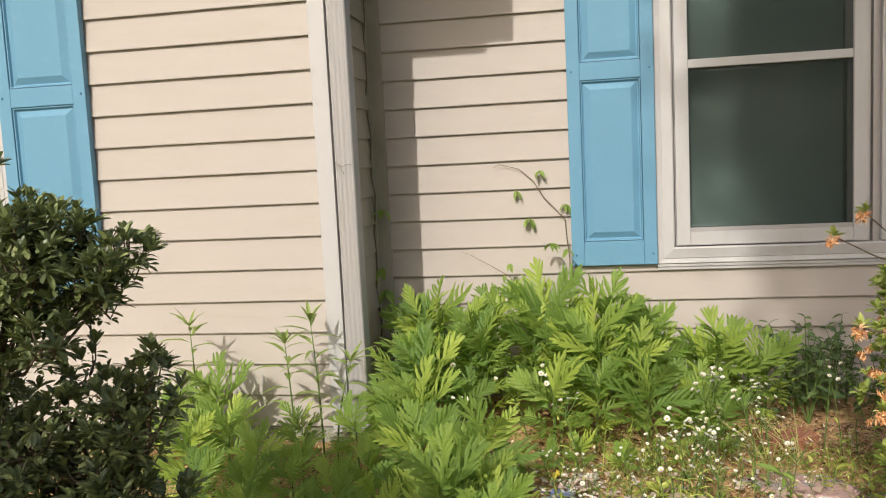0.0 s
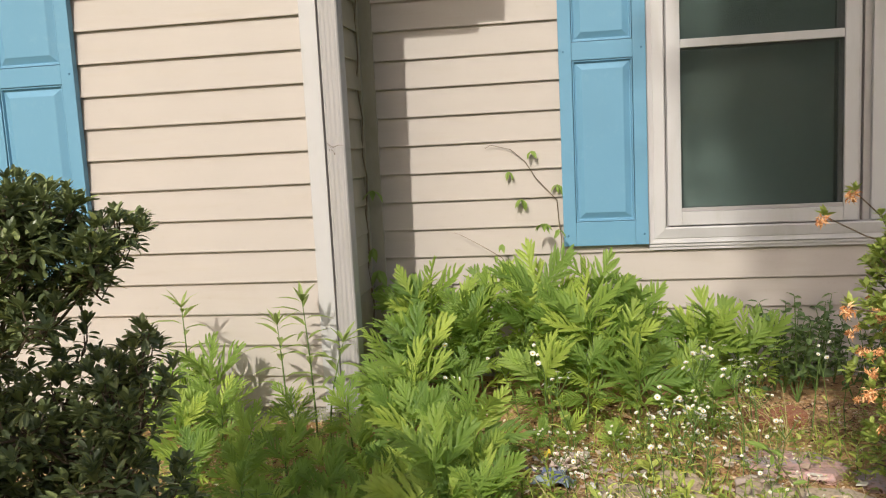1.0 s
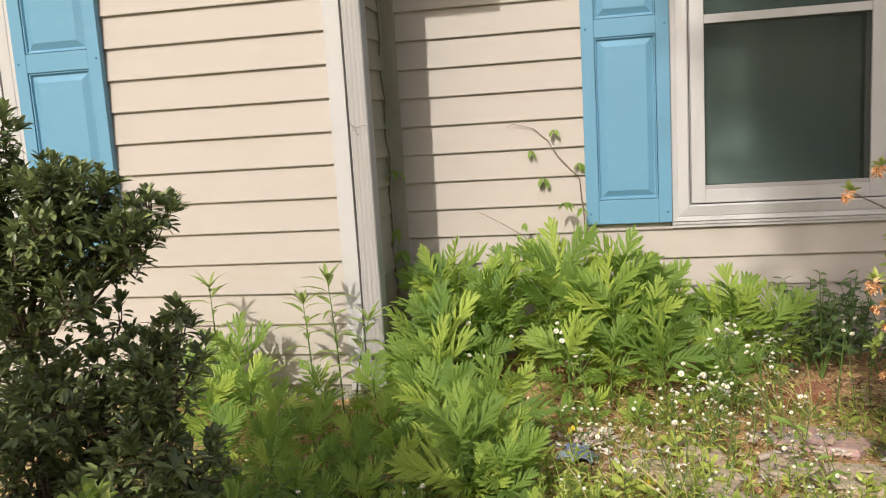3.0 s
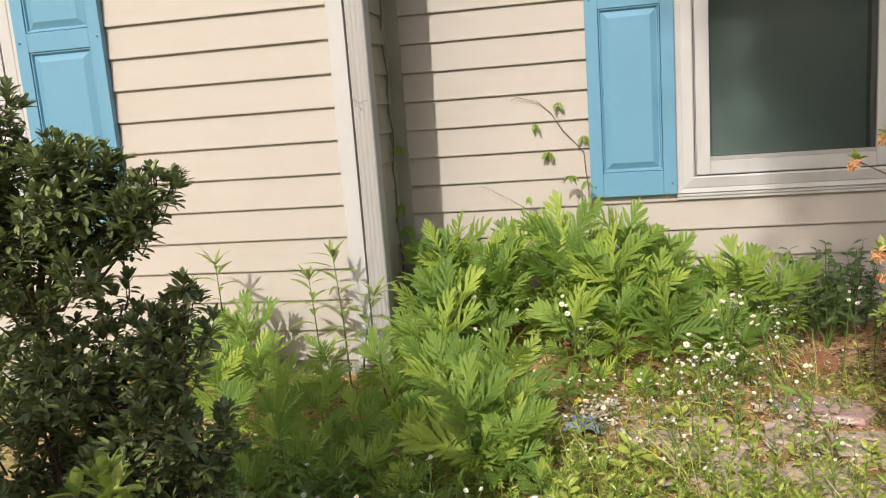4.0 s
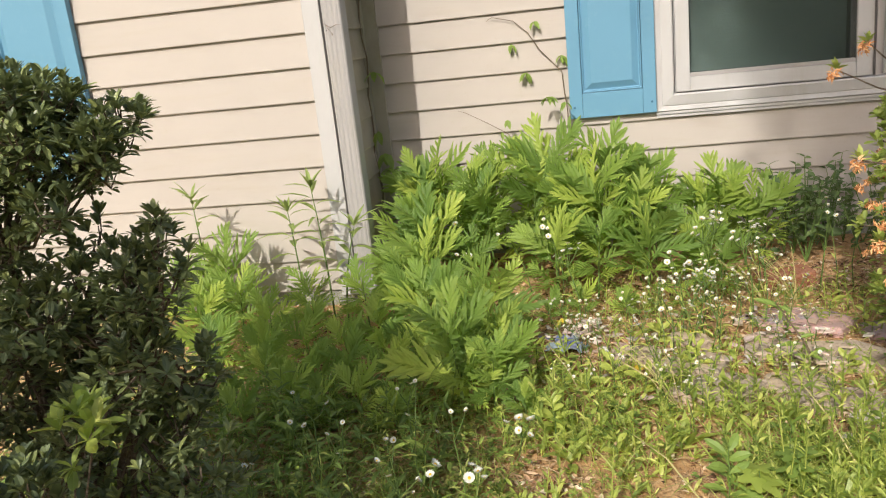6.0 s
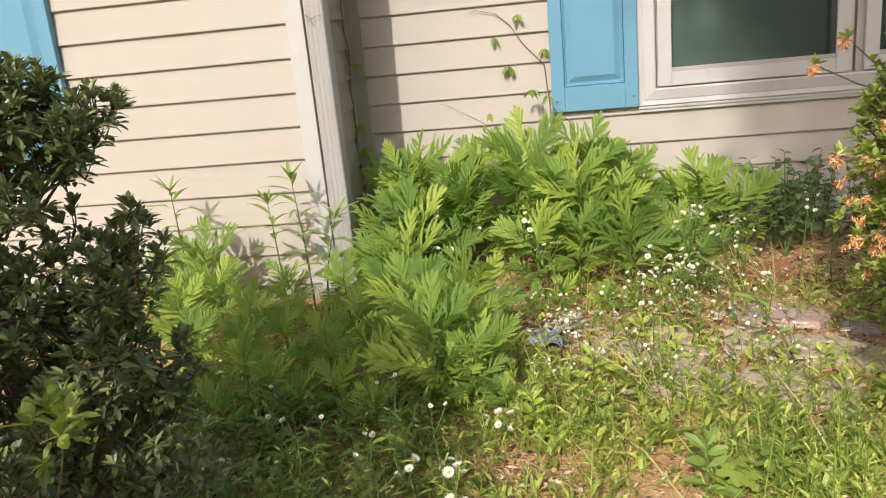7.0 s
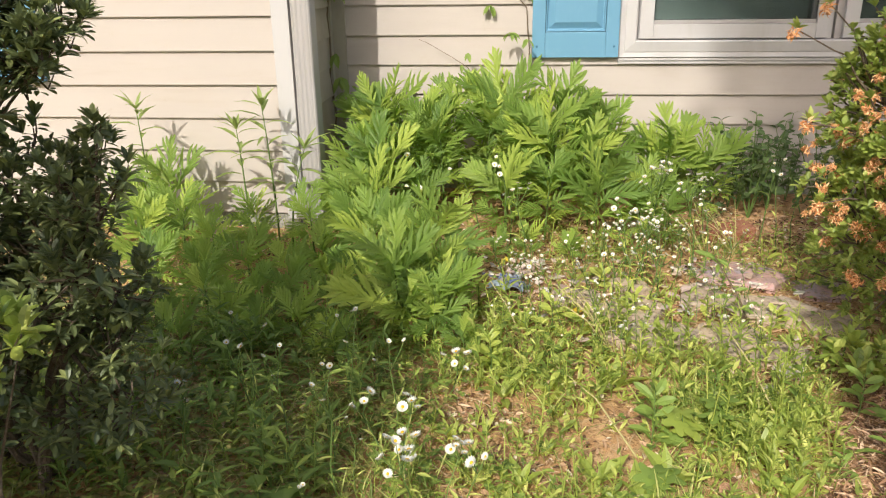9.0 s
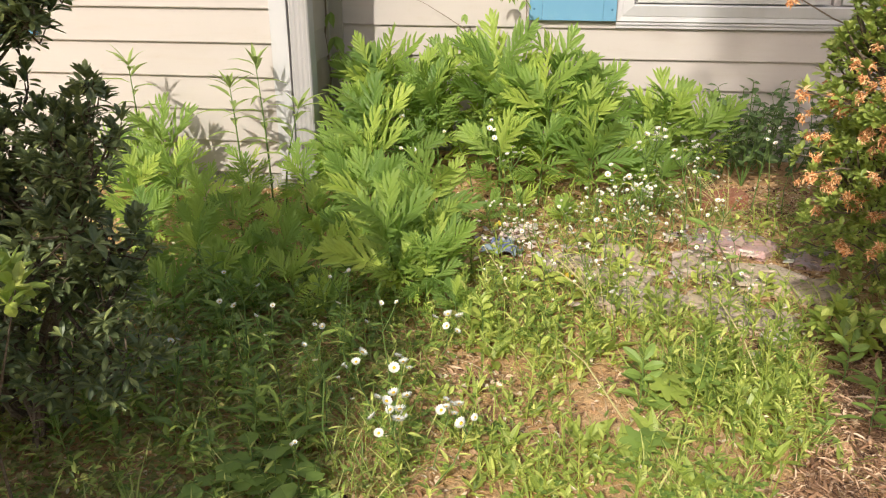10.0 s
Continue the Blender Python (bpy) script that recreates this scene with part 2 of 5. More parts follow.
def box(bm, x0, x1, y0, y1, z0, z1, bevel=0.0):
    r = bmesh.ops.create_cube(bm, size=1.0, matrix=Matrix.Translation(((x0 + x1) / 2, (y0 + y1) / 2, (z0 + z1) / 2)) @ Matrix.Diagonal((x1 - x0, y1 - y0, z1 - z0, 1)))
    if bevel:
        edges = list({e for v in r["verts"] for e in v.link_edges})
        bmesh.ops.bevel(bm, geom=edges, offset=bevel, segments=2, affect="EDGES", profile=0.6)
    return bm


def boxes(*list_of, bevel=0.0):
    bm = bmesh.new()
    for b in list_of:
        box(bm, *b, bevel=bevel)
    return bm


def tube(points, radii, sides=6):
    """Verts and faces of a tapering tube along points."""
    vs, fs = [], []
    pts = [Vector(p) for p in points]
    for i, p in enumerate(pts):
        d = (pts[min(i + 1, len(pts) - 1)] - pts[max(i - 1, 0)]).normalized()
        a = d.cross(Vector((0.31, 0.9, 0.13))).normalized()
        b = d.cross(a)
        for k in range(sides):
            q = 2 * math.pi * k / sides
            vs.append(p + (a * math.cos(q) + b * math.sin(q)) * radii[i])
    for i in range(len(pts) - 1):
        for k in range(sides):
            fs.append((i * sides + k, i * sides + (k + 1) % sides, (i + 1) * sides + (k + 1) % sides, (i + 1) * sides + k))
    fs.append(tuple(range(sides))[::-1])
    fs.append(tuple(range((len(pts) - 1) * sides, len(pts) * sides)))
    return vs, fs


class Pile:
    """Collects many small pieces into one mesh."""

    def __init__(self):
        self.v, self.f, self.n = [], [], 0

    def add(self, verts, faces, m=None):
        a = np.array([tuple(v) for v in verts], float)
        if m is not None:
            a = a @ np.array(m.to_3x3()).T + np.array(m.translation)
        self.v.append(a)
        self.f.extend([tuple(i + self.n for i in f) for f in faces])
        self.n += len(a)

    def mesh(self, name, mat, smooth=False):
        return data_of(name, np.concatenate(self.v).tolist(), self.f, mat, smooth)


def leaf(length, width, fold=0.25, droop=0.2, tipw=0.55):
    """A pointed oval leaf along +y, folded along its rib."""
    w = width / 2
    ys = (0.0, 0.28, 0.62, 1.0)
    ridge = [(0, y * length, -droop * length * y * y) for y in ys]
    vs = [ridge[0], ridge[1], ridge[2], ridge[3]]
    for s in (-1, 1):
        vs.append((s * w * 0.85, ys[1] * length, ridge[1][2] + fold * w))
        vs.append((s * w * (0.5 + tipw * 0.5), ys[2] * length, ridge[2][2] + fold * w))
    fs = [(0, 1, 4), (1, 2, 5, 4), (2, 3, 5), (0, 6, 1), (1, 6, 7, 2), (2, 7, 3)]
    return vs, fs


def blunt_leaf(length, width, fold=0.25, droop=0.2):
    """An oval leaf along +y, widest past its middle, with a rounded tip."""
    w = width / 2
    ys, ws = (0.0, 0.25, 0.58, 0.86, 1.0), (0.0, 0.62, 1.0, 0.72, 0.0)
    vs = [(0, y * length, -droop * length * y * y) for y in ys]
    for s in (-1, 1):
        vs += [(s * w * k, y * length, -droop * length * y * y + fold * w * k) for y, k in zip(ys[1:4], ws[1:4])]
    fs = [(0, 1, 5), (1, 2, 6, 5), (2, 3, 7, 6), (3, 4, 7), (0, 8, 1), (1, 8, 9, 2), (2, 9, 10, 3), (3, 10, 4)]
    return vs, fs


def turn_to(direction, roll=0.0):
    """Rotation that lays +y along direction with +z as near up as can be."""
    d = Vector(direction).normalized()
    side = d.cross(Vector((0, 0, 1)))
    if side.length < 1e-3:
        side = Vector((1, 0, 0))
    side.normalize()
    up = side.cross(d)
    m = Matrix((side, d, up)).transposed().to_4x4()
    return m @ Matrix.Rotation(roll, 4, "Y")


def place(p, direction, scale=1.0, roll=0.0):
    return Matrix.Translation(p) @ turn_to(direction, roll) @ Matrix.Scale(scale, 4)


# ---- ground ----
def plot(x, y):
    """Garden plan to world: the beds run a little askew to the house."""
    return x * (1 - 0.03 * y) + 0.062 * y, 0.957 * y


def rise(x, y):
    """Height of the ground at a place."""
    h = 0.035 * max(0.0, min(1.0, (y + 1.4) / 1.2))
    h += 0.018 * noise.noise((x * 1.7, y * 1.7, 3.0)) + 0.008 * noise.noise((x * 6, y * 6, 7.0))
    h -= 0.02 * max(0.0, min(1.0, (-2.6 - y) / 2))
    return h


def ground_axis(lo, hi, step, far):
    near = list(np.arange(lo, hi, step))
    out = []
    d, p = step, hi
    while p < far:
        out.append(p)
        d *= 1.5
        p += d
    out.append(far)
    back = []
    d, p = step, lo
    while p > -far:
        d *= 1.5
        p -= d
        back.append(max(p, -far))
    return back[::-1] + near + out


def build_ground():
    xs, ys = ground_axis(-2.6, 2.2, 0.05, 400), ground_axis(-4.2, 0.3, 0.05, 400)
    vs = [(x, y, rise(x, y) if abs(x) < 8 and -9 < y < 3 else -0.02) for y in ys for x in xs]
    w = len(xs)
    fs = [(j * w + i, j * w + i + 1, (j + 1) * w + i + 1, (j + 1) * w + i) for j in range(len(ys) - 1) for i in range(w - 1)]
    return tagged(new("ground", data_of("ground", vs, fs, SOIL, True)), "red-brown clay soil fading into thin dry lawn", "ground", kind="structure")


ground = build_ground()

# ---- the house: walls and siding ----
P = 0.127                                   # height of one course
COURSE_0 = 0.092                            # lower edge of the lowest course
N_COURSES = 18
XC = -0.892                                 # outer corner of the projecting part
YF = -0.592                                  # front wall of the projecting part
TOP = COURSE_0 + P * N_COURSES
WIN_L, WIN_R, WIN_B, WIN_T = 0.364, 2.11, 0.630, 2.13


def wall(name, label, *list_of, mat=ROOM):
    return tagged(new(name, from_bm(name, boxes(*list_of), mat)), label, "wall", kind="structure")


wall_front = wall("wall_front", "cream vinyl clapboard wall of the projecting wing", (-5.0, -2.30 - 0.93 + 0.02, YF + 0.002, YF + 0.15, -0.2, TOP), (-2.32, XC - 0.004, YF + 0.002, YF + 0.15, -0.2, TOP),
                  (-3.21, -2.32, YF + 0.002, YF + 0.15, -0.2, WIN_B + 0.02), (-3.21, -2.32, YF + 0.002, YF + 0.15, WIN_T - 0.02, TOP))
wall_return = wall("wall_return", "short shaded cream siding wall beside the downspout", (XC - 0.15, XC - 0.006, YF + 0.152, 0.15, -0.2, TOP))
wall_window = wall("wall_window", "cream vinyl clapboard wall under and round the window", (XC, WIN_L + 0.02, 0.002, 0.15, -0.2, TOP), (WIN_R - 0.02, 5.0, 0.002, 0.15, -0.2, TOP),
                   (WIN_L + 0.02, WIN_R - 0.02, 0.002, 0.15, -0.2, WIN_B + 0.02), (WIN_L + 0.02, WIN_R - 0.02, 0.002, 0.15, WIN_T - 0.02, TOP))
tagged(new("wall_rear", from_bm("wall_rear", boxes((-5.0, 5.0, 4.0, 4.15, -0.2, TOP), (-5.15, -5.0, -0.65, 4.15, -0.2, TOP), (5.0, 5.15, 0.0, 4.15, -0.2, TOP)), ROOM)), "plain wall closing the house behind", "wall", kind="structure")
tagged(new("floor", from_bm("floor", boxes((-5.0, 5.0, 0.15, 4.0, 0.05, 0.15)), ROOM)), "plain floor inside the house", "floor", kind="structure")
tagged(new("ceiling", from_bm("ceiling", boxes((-5.0, 5.0, 0.15, 4.0, TOP - 0.02, TOP)), ROOM)), "plain ceiling inside the house", "ceiling", kind="structure")
tagged(new("foundation", from_bm("foundation", boxes((-5.0, XC - 0.012, YF - 0.006, YF + 0.0, -0.3, COURSE_0 + 0.01), (XC - 0.008, 5.0, -0.006, 0.0, -0.3, COURSE_0 + 0.01)), CONCRETE)), "grey parged foundation strip under the siding", "foundation", kind="structure")


def board_mesh(length, seed, mat):
    """One clapboard course along +x: lower edge proud, a short lip under it, the top tucked in."""
    rnd = random.Random(seed)
    n = max(2, int(length / 0.22))
    prof = [(-0.0015, 0.006), (-0.0145, 0.003), (-0.0160, 0.0), (-0.0166, 0.004), (-0.0158, 0.010), (-0.0025, P + 0.006)]
    ph = rnd.uniform(0, 9)
    vs, fs = [], []
    for i in range(n + 1):
        x = length * i / n
        wob = 0.0007 * noise.noise((x * 1.9 + ph, ph, 0))
        sag = 0.0010 * noise.noise((x * 1.1 + ph, 4, ph))
        for y, z in prof:
            vs.append((x, y + wob, z + (sag if z < 0.05 else 0)))
    k = len(prof)
    for i in range(n):
        for j in range(k - 1):
            fs.append((i * k + j, (i + 1) * k + j, (i + 1) * k + j + 1, i * k + j + 1))
    return data_of("siding_board", vs, fs, mat)


def clad(parent, x0, x1, y, courses, mat, turn=0):
    kinds = [board_mesh(x1 - x0, s, mat) for s in (1, 2, 3)]
    for n in courses:
        z = COURSE_0 + P * n
        m = pose(x0, y, z) if not turn else pose(y, x0, z, 0, 0, 90)
        child("siding_board", kinds[(n * 7) % 3], parent, m)


W_LO = 4                                     # courses fully below the window
clad(wall_front, -2.26, -0.935, YF, range(N_COURSES), SIDING)
clad(wall_front, -5.0, -3.21, YF, range(N_COURSES), SIDING)
clad(wall_front, -3.21, -2.26, YF, range(W_LO), SIDING)
clad(wall_window, XC + 0.05, 5.0, 0.0, range(W_LO), SIDING)
clad(wall_window, XC + 0.05, WIN_L + 0.004, 0.0, range(W_LO, N_COURSES), SIDING)
clad(wall_window, WIN_R - 0.004, 5.0, 0.0, range(W_LO, N_COURSES), SIDING)
clad(wall_return, YF + 0.01, -0.035, XC, range(N_COURSES), SIDING_SHADED_STAINED, turn=1)


def corner_posts():
    bm = boxes((-0.951, XC + 0.008, YF - 0.024, YF - 0.001, 0.07, TOP), (XC - 0.010, XC + 0.008, YF - 0.0, YF + 0.055, 0.07, TOP), (XC - 0.010, XC + 0.026, YF + 0.0555, YF + 0.075, 0.07, TOP), bevel=0.003)
    a = tagged(new("corner_trim", from_bm("corner_trim", bm, TRIM)), "white vinyl outside corner post between the walls", "trim", kind="structure")
    # the inner strip takes the same shade-darkened, stained colour
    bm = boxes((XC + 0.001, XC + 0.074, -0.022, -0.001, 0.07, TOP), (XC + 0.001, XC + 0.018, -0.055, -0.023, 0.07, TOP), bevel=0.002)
    tagged(new("inner_corner_trim", from_bm("inner_corner_trim", bm, SIDING_SHADED_STAINED)), "narrow inside corner strip in stained, shade-darkened siding colour", "trim", kind="structure")


corner_posts()


# ---- eaves, gutter and roof ----
ROOF_UP = 0.011
def build_roof():
    roof = tagged(new("roof"), "dark asphalt shingle roof with white eaves", "roof", kind="structure")
    bm = bmesh.new()
    prof = [(-0.98, 2.44), (-0.98, 2.56), (3.0, 4.4), (3.0, 4.28)]
    for x in (-5.2, -0.42):
        for y, z in prof:
            bm.verts.new((x, y, z))
    v = list(bm.verts)
    for f in ((0, 1, 2, 3), (7, 6, 5, 4), (0, 4, 5, 1), (1, 5, 6, 2), (2, 6, 7, 3), (3, 7, 4, 0)):
        bm.faces.new([v[i] for i in f])
    part("roof_wing", bm, SHINGLE, roof)
    bm = bmesh.new()
    prof = [(-0.40, 2.44), (-0.40, 2.54), (3.0, 3.9), (3.0, 3.8)]
    for x in (-0.41, 5.2):
        for y, z in prof:
            bm.verts.new((x, y, z))
    v = list(bm.verts)
    for f in ((0, 1, 2, 3), (7, 6, 5, 4), (0, 4, 5, 1), (1, 5, 6, 2), (2, 6, 7, 3), (3, 7, 4, 0)):
        bm.faces.new([v[i] for i in f])
    part("roof_main", bm, SHINGLE, roof)
    part("soffit", boxes((-5.2, -0.425, -0.96, -0.45, 2.42, 2.436), (-0.42, 5.2, -0.39, 0.0, 2.42, 2.436)), TRIM, roof, "white soffit boards")
    roof.location = (0, 0, ROOF_UP)
    part("fascia", boxes((-5.2, -0.425, -0.995, -0.982, 2.385, 2.56)), TRIM, roof, "white fascia board")
    return roof


build_roof()


def build_gutter():
    g = tagged(new("gutter"), "white aluminium rain gutter along the eaves", "gutter", kind="structure")
    bm = bmesh.new()
    prof = [(-0.998, 2.50), (-0.998, 2.405), (-1.07, 2.405), (-1.095, 2.44), (-1.10, 2.50), (-1.105, 2.505), (-1.088, 2.50), (-1.065, 2.412), (-1.005, 2.412), (-1.002, 2.50)]
    k = len(prof)
    for x in (-5.2, -0.564):
        for y, z in prof:
            bm.verts.new((x, y, z))
    v = list(bm.verts)
    for i in range(k):
        j = (i + 1) % k
        bm.faces.new([v[i], v[j], v[k + j], v[k + i]])
    bm.faces.new(v[:k])
    bm.faces.new(v[k:][::-1])
    g.location = (0, 0, ROOF_UP)
    part("trough", bm, TRIM, g)
    return g


build_gutter()


def build_downspout():
    d = tagged(new("downspout"), "off-white fluted rectangular downspout beside the corner post", "downspout")
    d.matrix_basis = pose(-0.8375, -0.588, 0.0)

    def ribbed(z0, z1, w, dep):
        prof = []
        for i in range(17):
            u = -0.94 + 1.74 * i / 16
            prof.append((u * w, -dep + 0.0011 * (1 - math.cos(u * 13)) + (0.002 if abs(u) > 0.9 else 0.0)))
        prof += [(w * 0.93, -dep + 0.0055), (w * 0.975, -dep + 0.011), (w, -dep + 0.021), (w, -dep * 0.3), (w - 0.003, 0.0), (w, dep * 0.5), (w, dep), (-w, dep), (-w, 0)]
        bm = bmesh.new()
        for z in (z0, z1):
            for x, y in prof:
                bm.verts.new((x, y, z))
        v = list(bm.verts)
        k = len(prof)
        for i in range(k):
            j = (i + 1) % k
            bm.faces.new([v[i], v[j], v[k + j], v[k + i]])
        bm.faces.new(v[:k])
        bm.faces.new(v[k:])
        return bm

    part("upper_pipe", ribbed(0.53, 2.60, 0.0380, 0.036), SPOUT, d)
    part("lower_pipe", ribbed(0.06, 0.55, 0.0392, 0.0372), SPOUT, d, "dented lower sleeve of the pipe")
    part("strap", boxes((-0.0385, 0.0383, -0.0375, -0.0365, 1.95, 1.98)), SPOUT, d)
    return d


build_downspout()


# ---- shutters ----
def build_shutter(w):
    h, t = 1.50, 0.032
    s = tagged(new("shutter"), "sky-blue raised-panel plastic shutter screwed to the siding", "shutter", group="window shutters")
    zs = [(0.0, 0.105), (0.800, 0.875), (1.395, h)]
    for x0 in (0.0, w - 0.055):
        part("stile", boxes((x0, x0 + 0.055, -t, -0.002, 0, h), bevel=0.003), BLUE, s)
    for z0, z1 in zs:
        part("rail", boxes((0.0553, w - 0.0553, -t + 0.001, -0.003, z0, z1), bevel=0.002), BLUE, s)
    for z0, z1 in ((0.105, 0.800), (0.875, 1.395)):
        bm = bmesh.new()
        x0, x1 = 0.055, w - 0.055
        loops = []
        for inset, y in ((0.0, -0.012), (0.003, -0.0275), (0.007, -0.027), (0.011, -0.0165), (0.015, -0.016), (0.040, -0.0285), (0.043, -0.029)):
            loops.append([bm.verts.new(p) for p in ((x0 + inset, y, z0 + inset), (x1 - inset, y, z0 + inset), (x1 - inset, y, z1 - inset), (x0 + inset, y, z1 - inset))])
        for a, b in zip(loops, loops[1:]):
            for i in range(4):
                bm.faces.new([a[i], a[(i + 1) % 4], b[(i + 1) % 4], b[i]])
        bm.faces.new(loops[-1])
        part("raised_panel", bm, BLUE, s)
    for x in (0.020, w - 0.018):
        for z in (0.046, 0.838, 1.46):
            bm = bmesh.new()
            bmesh.ops.create_cone(bm, cap_ends=True, segments=10, radius1=0.005, radius2=0.004, depth=0.003, matrix=Matrix.Translation((x, -t - 0.0015, z)) @ Matrix.Rotation(radians(90), 4, "X"))
            part("screw", bm, SCREW, s)
    return s


shutter = build_shutter(0.364)
shutter.matrix_basis = pose(0.0, -0.0135, 0.634, 0, 0, 0)
build_shutter(0.388).matrix_basis = pose(-2.267, YF - 0.0135, 0.616)
copy_thing(shutter, pose(2.115, -0.0135, 0.634))


# ---- windows ----
def ring(x0, x1, z0, z1, wl, wr, wb, wt, y0, y1, bev=0.003):
    return boxes((x0, x0 + wl, y0, y1, z0, z1), (x1 - wr, x1, y0, y1, z0, z1), (x0 + wl, x1 - wr, y0, y1, z0, z0 + wb), (x0 + wl, x1 - wr, y0, y1, z1 - wt, z1), bevel=bev)


def mitred(x0, x1, z0, z1, width, steps):
    """A moulded casing with mitred corners; steps are (share of the width, y)."""
    bm = bmesh.new()
    loops = []
    for share, y in steps:
        i = share * width
        loops.append([bm.verts.new(p) for p in ((x0 + i, y, z0 + i), (x1 - i, y, z0 + i), (x1 - i, y, z1 - i), (x0 + i, y, z1 - i))])
    for a, b in zip(loops, loops[1:]):
        for i in range(4):
            bm.faces.new([a[i], a[(i + 1) % 4], b[(i + 1) % 4], b[i]])
    return bm


def build_window(name, lights, x_left, x_right, y):
    """Double-hung window units side by side in one casing; lights: glass from and to, in x."""
    w = tagged(new(name), "white vinyl double-hung window with insect screen and blinds", "window", kind="structure")
    w.location = (0, y, 0)
    part("casing", mitred(x_left, x_right, WIN_B, WIN_T, 0.073, ((0.0, 0.01), (0.0, -0.028), (0.06, -0.034), (0.32, -0.030), (0.36, -0.033), (0.92, -0.040), (1.0, -0.036), (1.0, 0.03))), TRIM, w)
    part("drip_channel", boxes((x_left + 0.001, x_right, -0.022, -0.002, WIN_B - 0.026, WIN_B - 0.012), (x_left - 0.0, x_right, -0.028, -0.002, WIN_B - 0.0115, WIN_B - 0.001), bevel=0.002), TRIM, w)
    for g0, g1 in lights:
        part("jamb_liner", ring(g0 - 0.078, g1 + 0.078, WIN_B + 0.062, WIN_T - 0.062, 0.030, 0.030, 0.03, 0.03, 0.012, 0.10), TRIM, w)
        screen_frame = ring(g0 - 0.057, g1 + 0.057, 0.709, 2.045, 0.057, 0.057, 0.058, 0.05, -0.030, -0.008, 0.003)
        box(screen_frame, g0 + 0.001, g1 - 0.001, -0.026, -0.008, 1.458, 1.494, 0.003)
        part("screen_frame", screen_frame, TRIM, w)
        part("screen_rail", boxes((g0 + 0.0005, g1 - 0.0005, -0.022, -0.010, 0.7675, 0.784), bevel=0.002), SPOUT, w)
        part("lower_sash", ring(g0 - 0.047, g1 + 0.047, 0.722, 1.488, 0.055, 0.055, 0.050, 0.036, 0.016, 0.040, 0.004), TRIM, w)
        part("upper_sash", ring(g0 - 0.047, g1 + 0.047, 1.452, 2.045, 0.055, 0.055, 0.042, 0.05, 0.042, 0.066, 0.004), TRIM, w)
        for z0, z1, yy in ((0.772, 1.452, 0.026), (1.494, 1.995, 0.052)):
            pane = part("pane", boxes((g0 + 0.006, g1 - 0.006, yy, yy + 0.004, z0 - 0.002, z1 + 0.002)), GLASS, w)
            pane.visible_shadow = False
        for z0, z1 in ((0.784, 1.4585), (1.4935, 1.996)):
            part("insect_screen", boxes((g0 - 0.001, g1 + 0.001, -0.0165, -0.016, z0 - 0.001, z1 + 0.001)), SCREEN, w)
    return w


build_window("window_1", ((0.505, 1.157), (1.322, 1.974)), WIN_L + 0.001, WIN_R, 0.0)
build_window("window_2", ((-3.045, -2.412),), -3.192, -2.268, YF)


def build_blind(x0, x1, y):
    b = tagged(new("window_blind"), "white mini blind with tilted slats behind the glass", "blind", group="window blinds")
    b.location = (0, y, 0)
    vs, fs = [], []
    for i in range(5):
        a = -0.5 + i / 4
        for x in (x0, x1):
            vs.append((x, a * 0.007, a * 0.0160 + 0.0011 * (1 - 4 * a * a)))
    fs = [(2 * i, 2 * i + 1, 2 * i + 3, 2 * i + 2) for i in range(4)]
    me = data_of("slat", vs, fs, BLIND, True)
    n = 86
    for i in range(n):
        child("slat", me, b, pose(0, 0, 0.742 + i * 0.0149))
    part("head_rail", boxes((x0, x1, -0.015, 0.015, 2.03, 2.06)), BLIND, b)
    part("bottom_rail", boxes((x0, x1, -0.010, 0.010, 0.722, 0.732), bevel=0.002), BLIND, b)
    return b


build_blind(0.50, 1.155, 0.105)
build_blind(1.31, 1.96, 0.105)


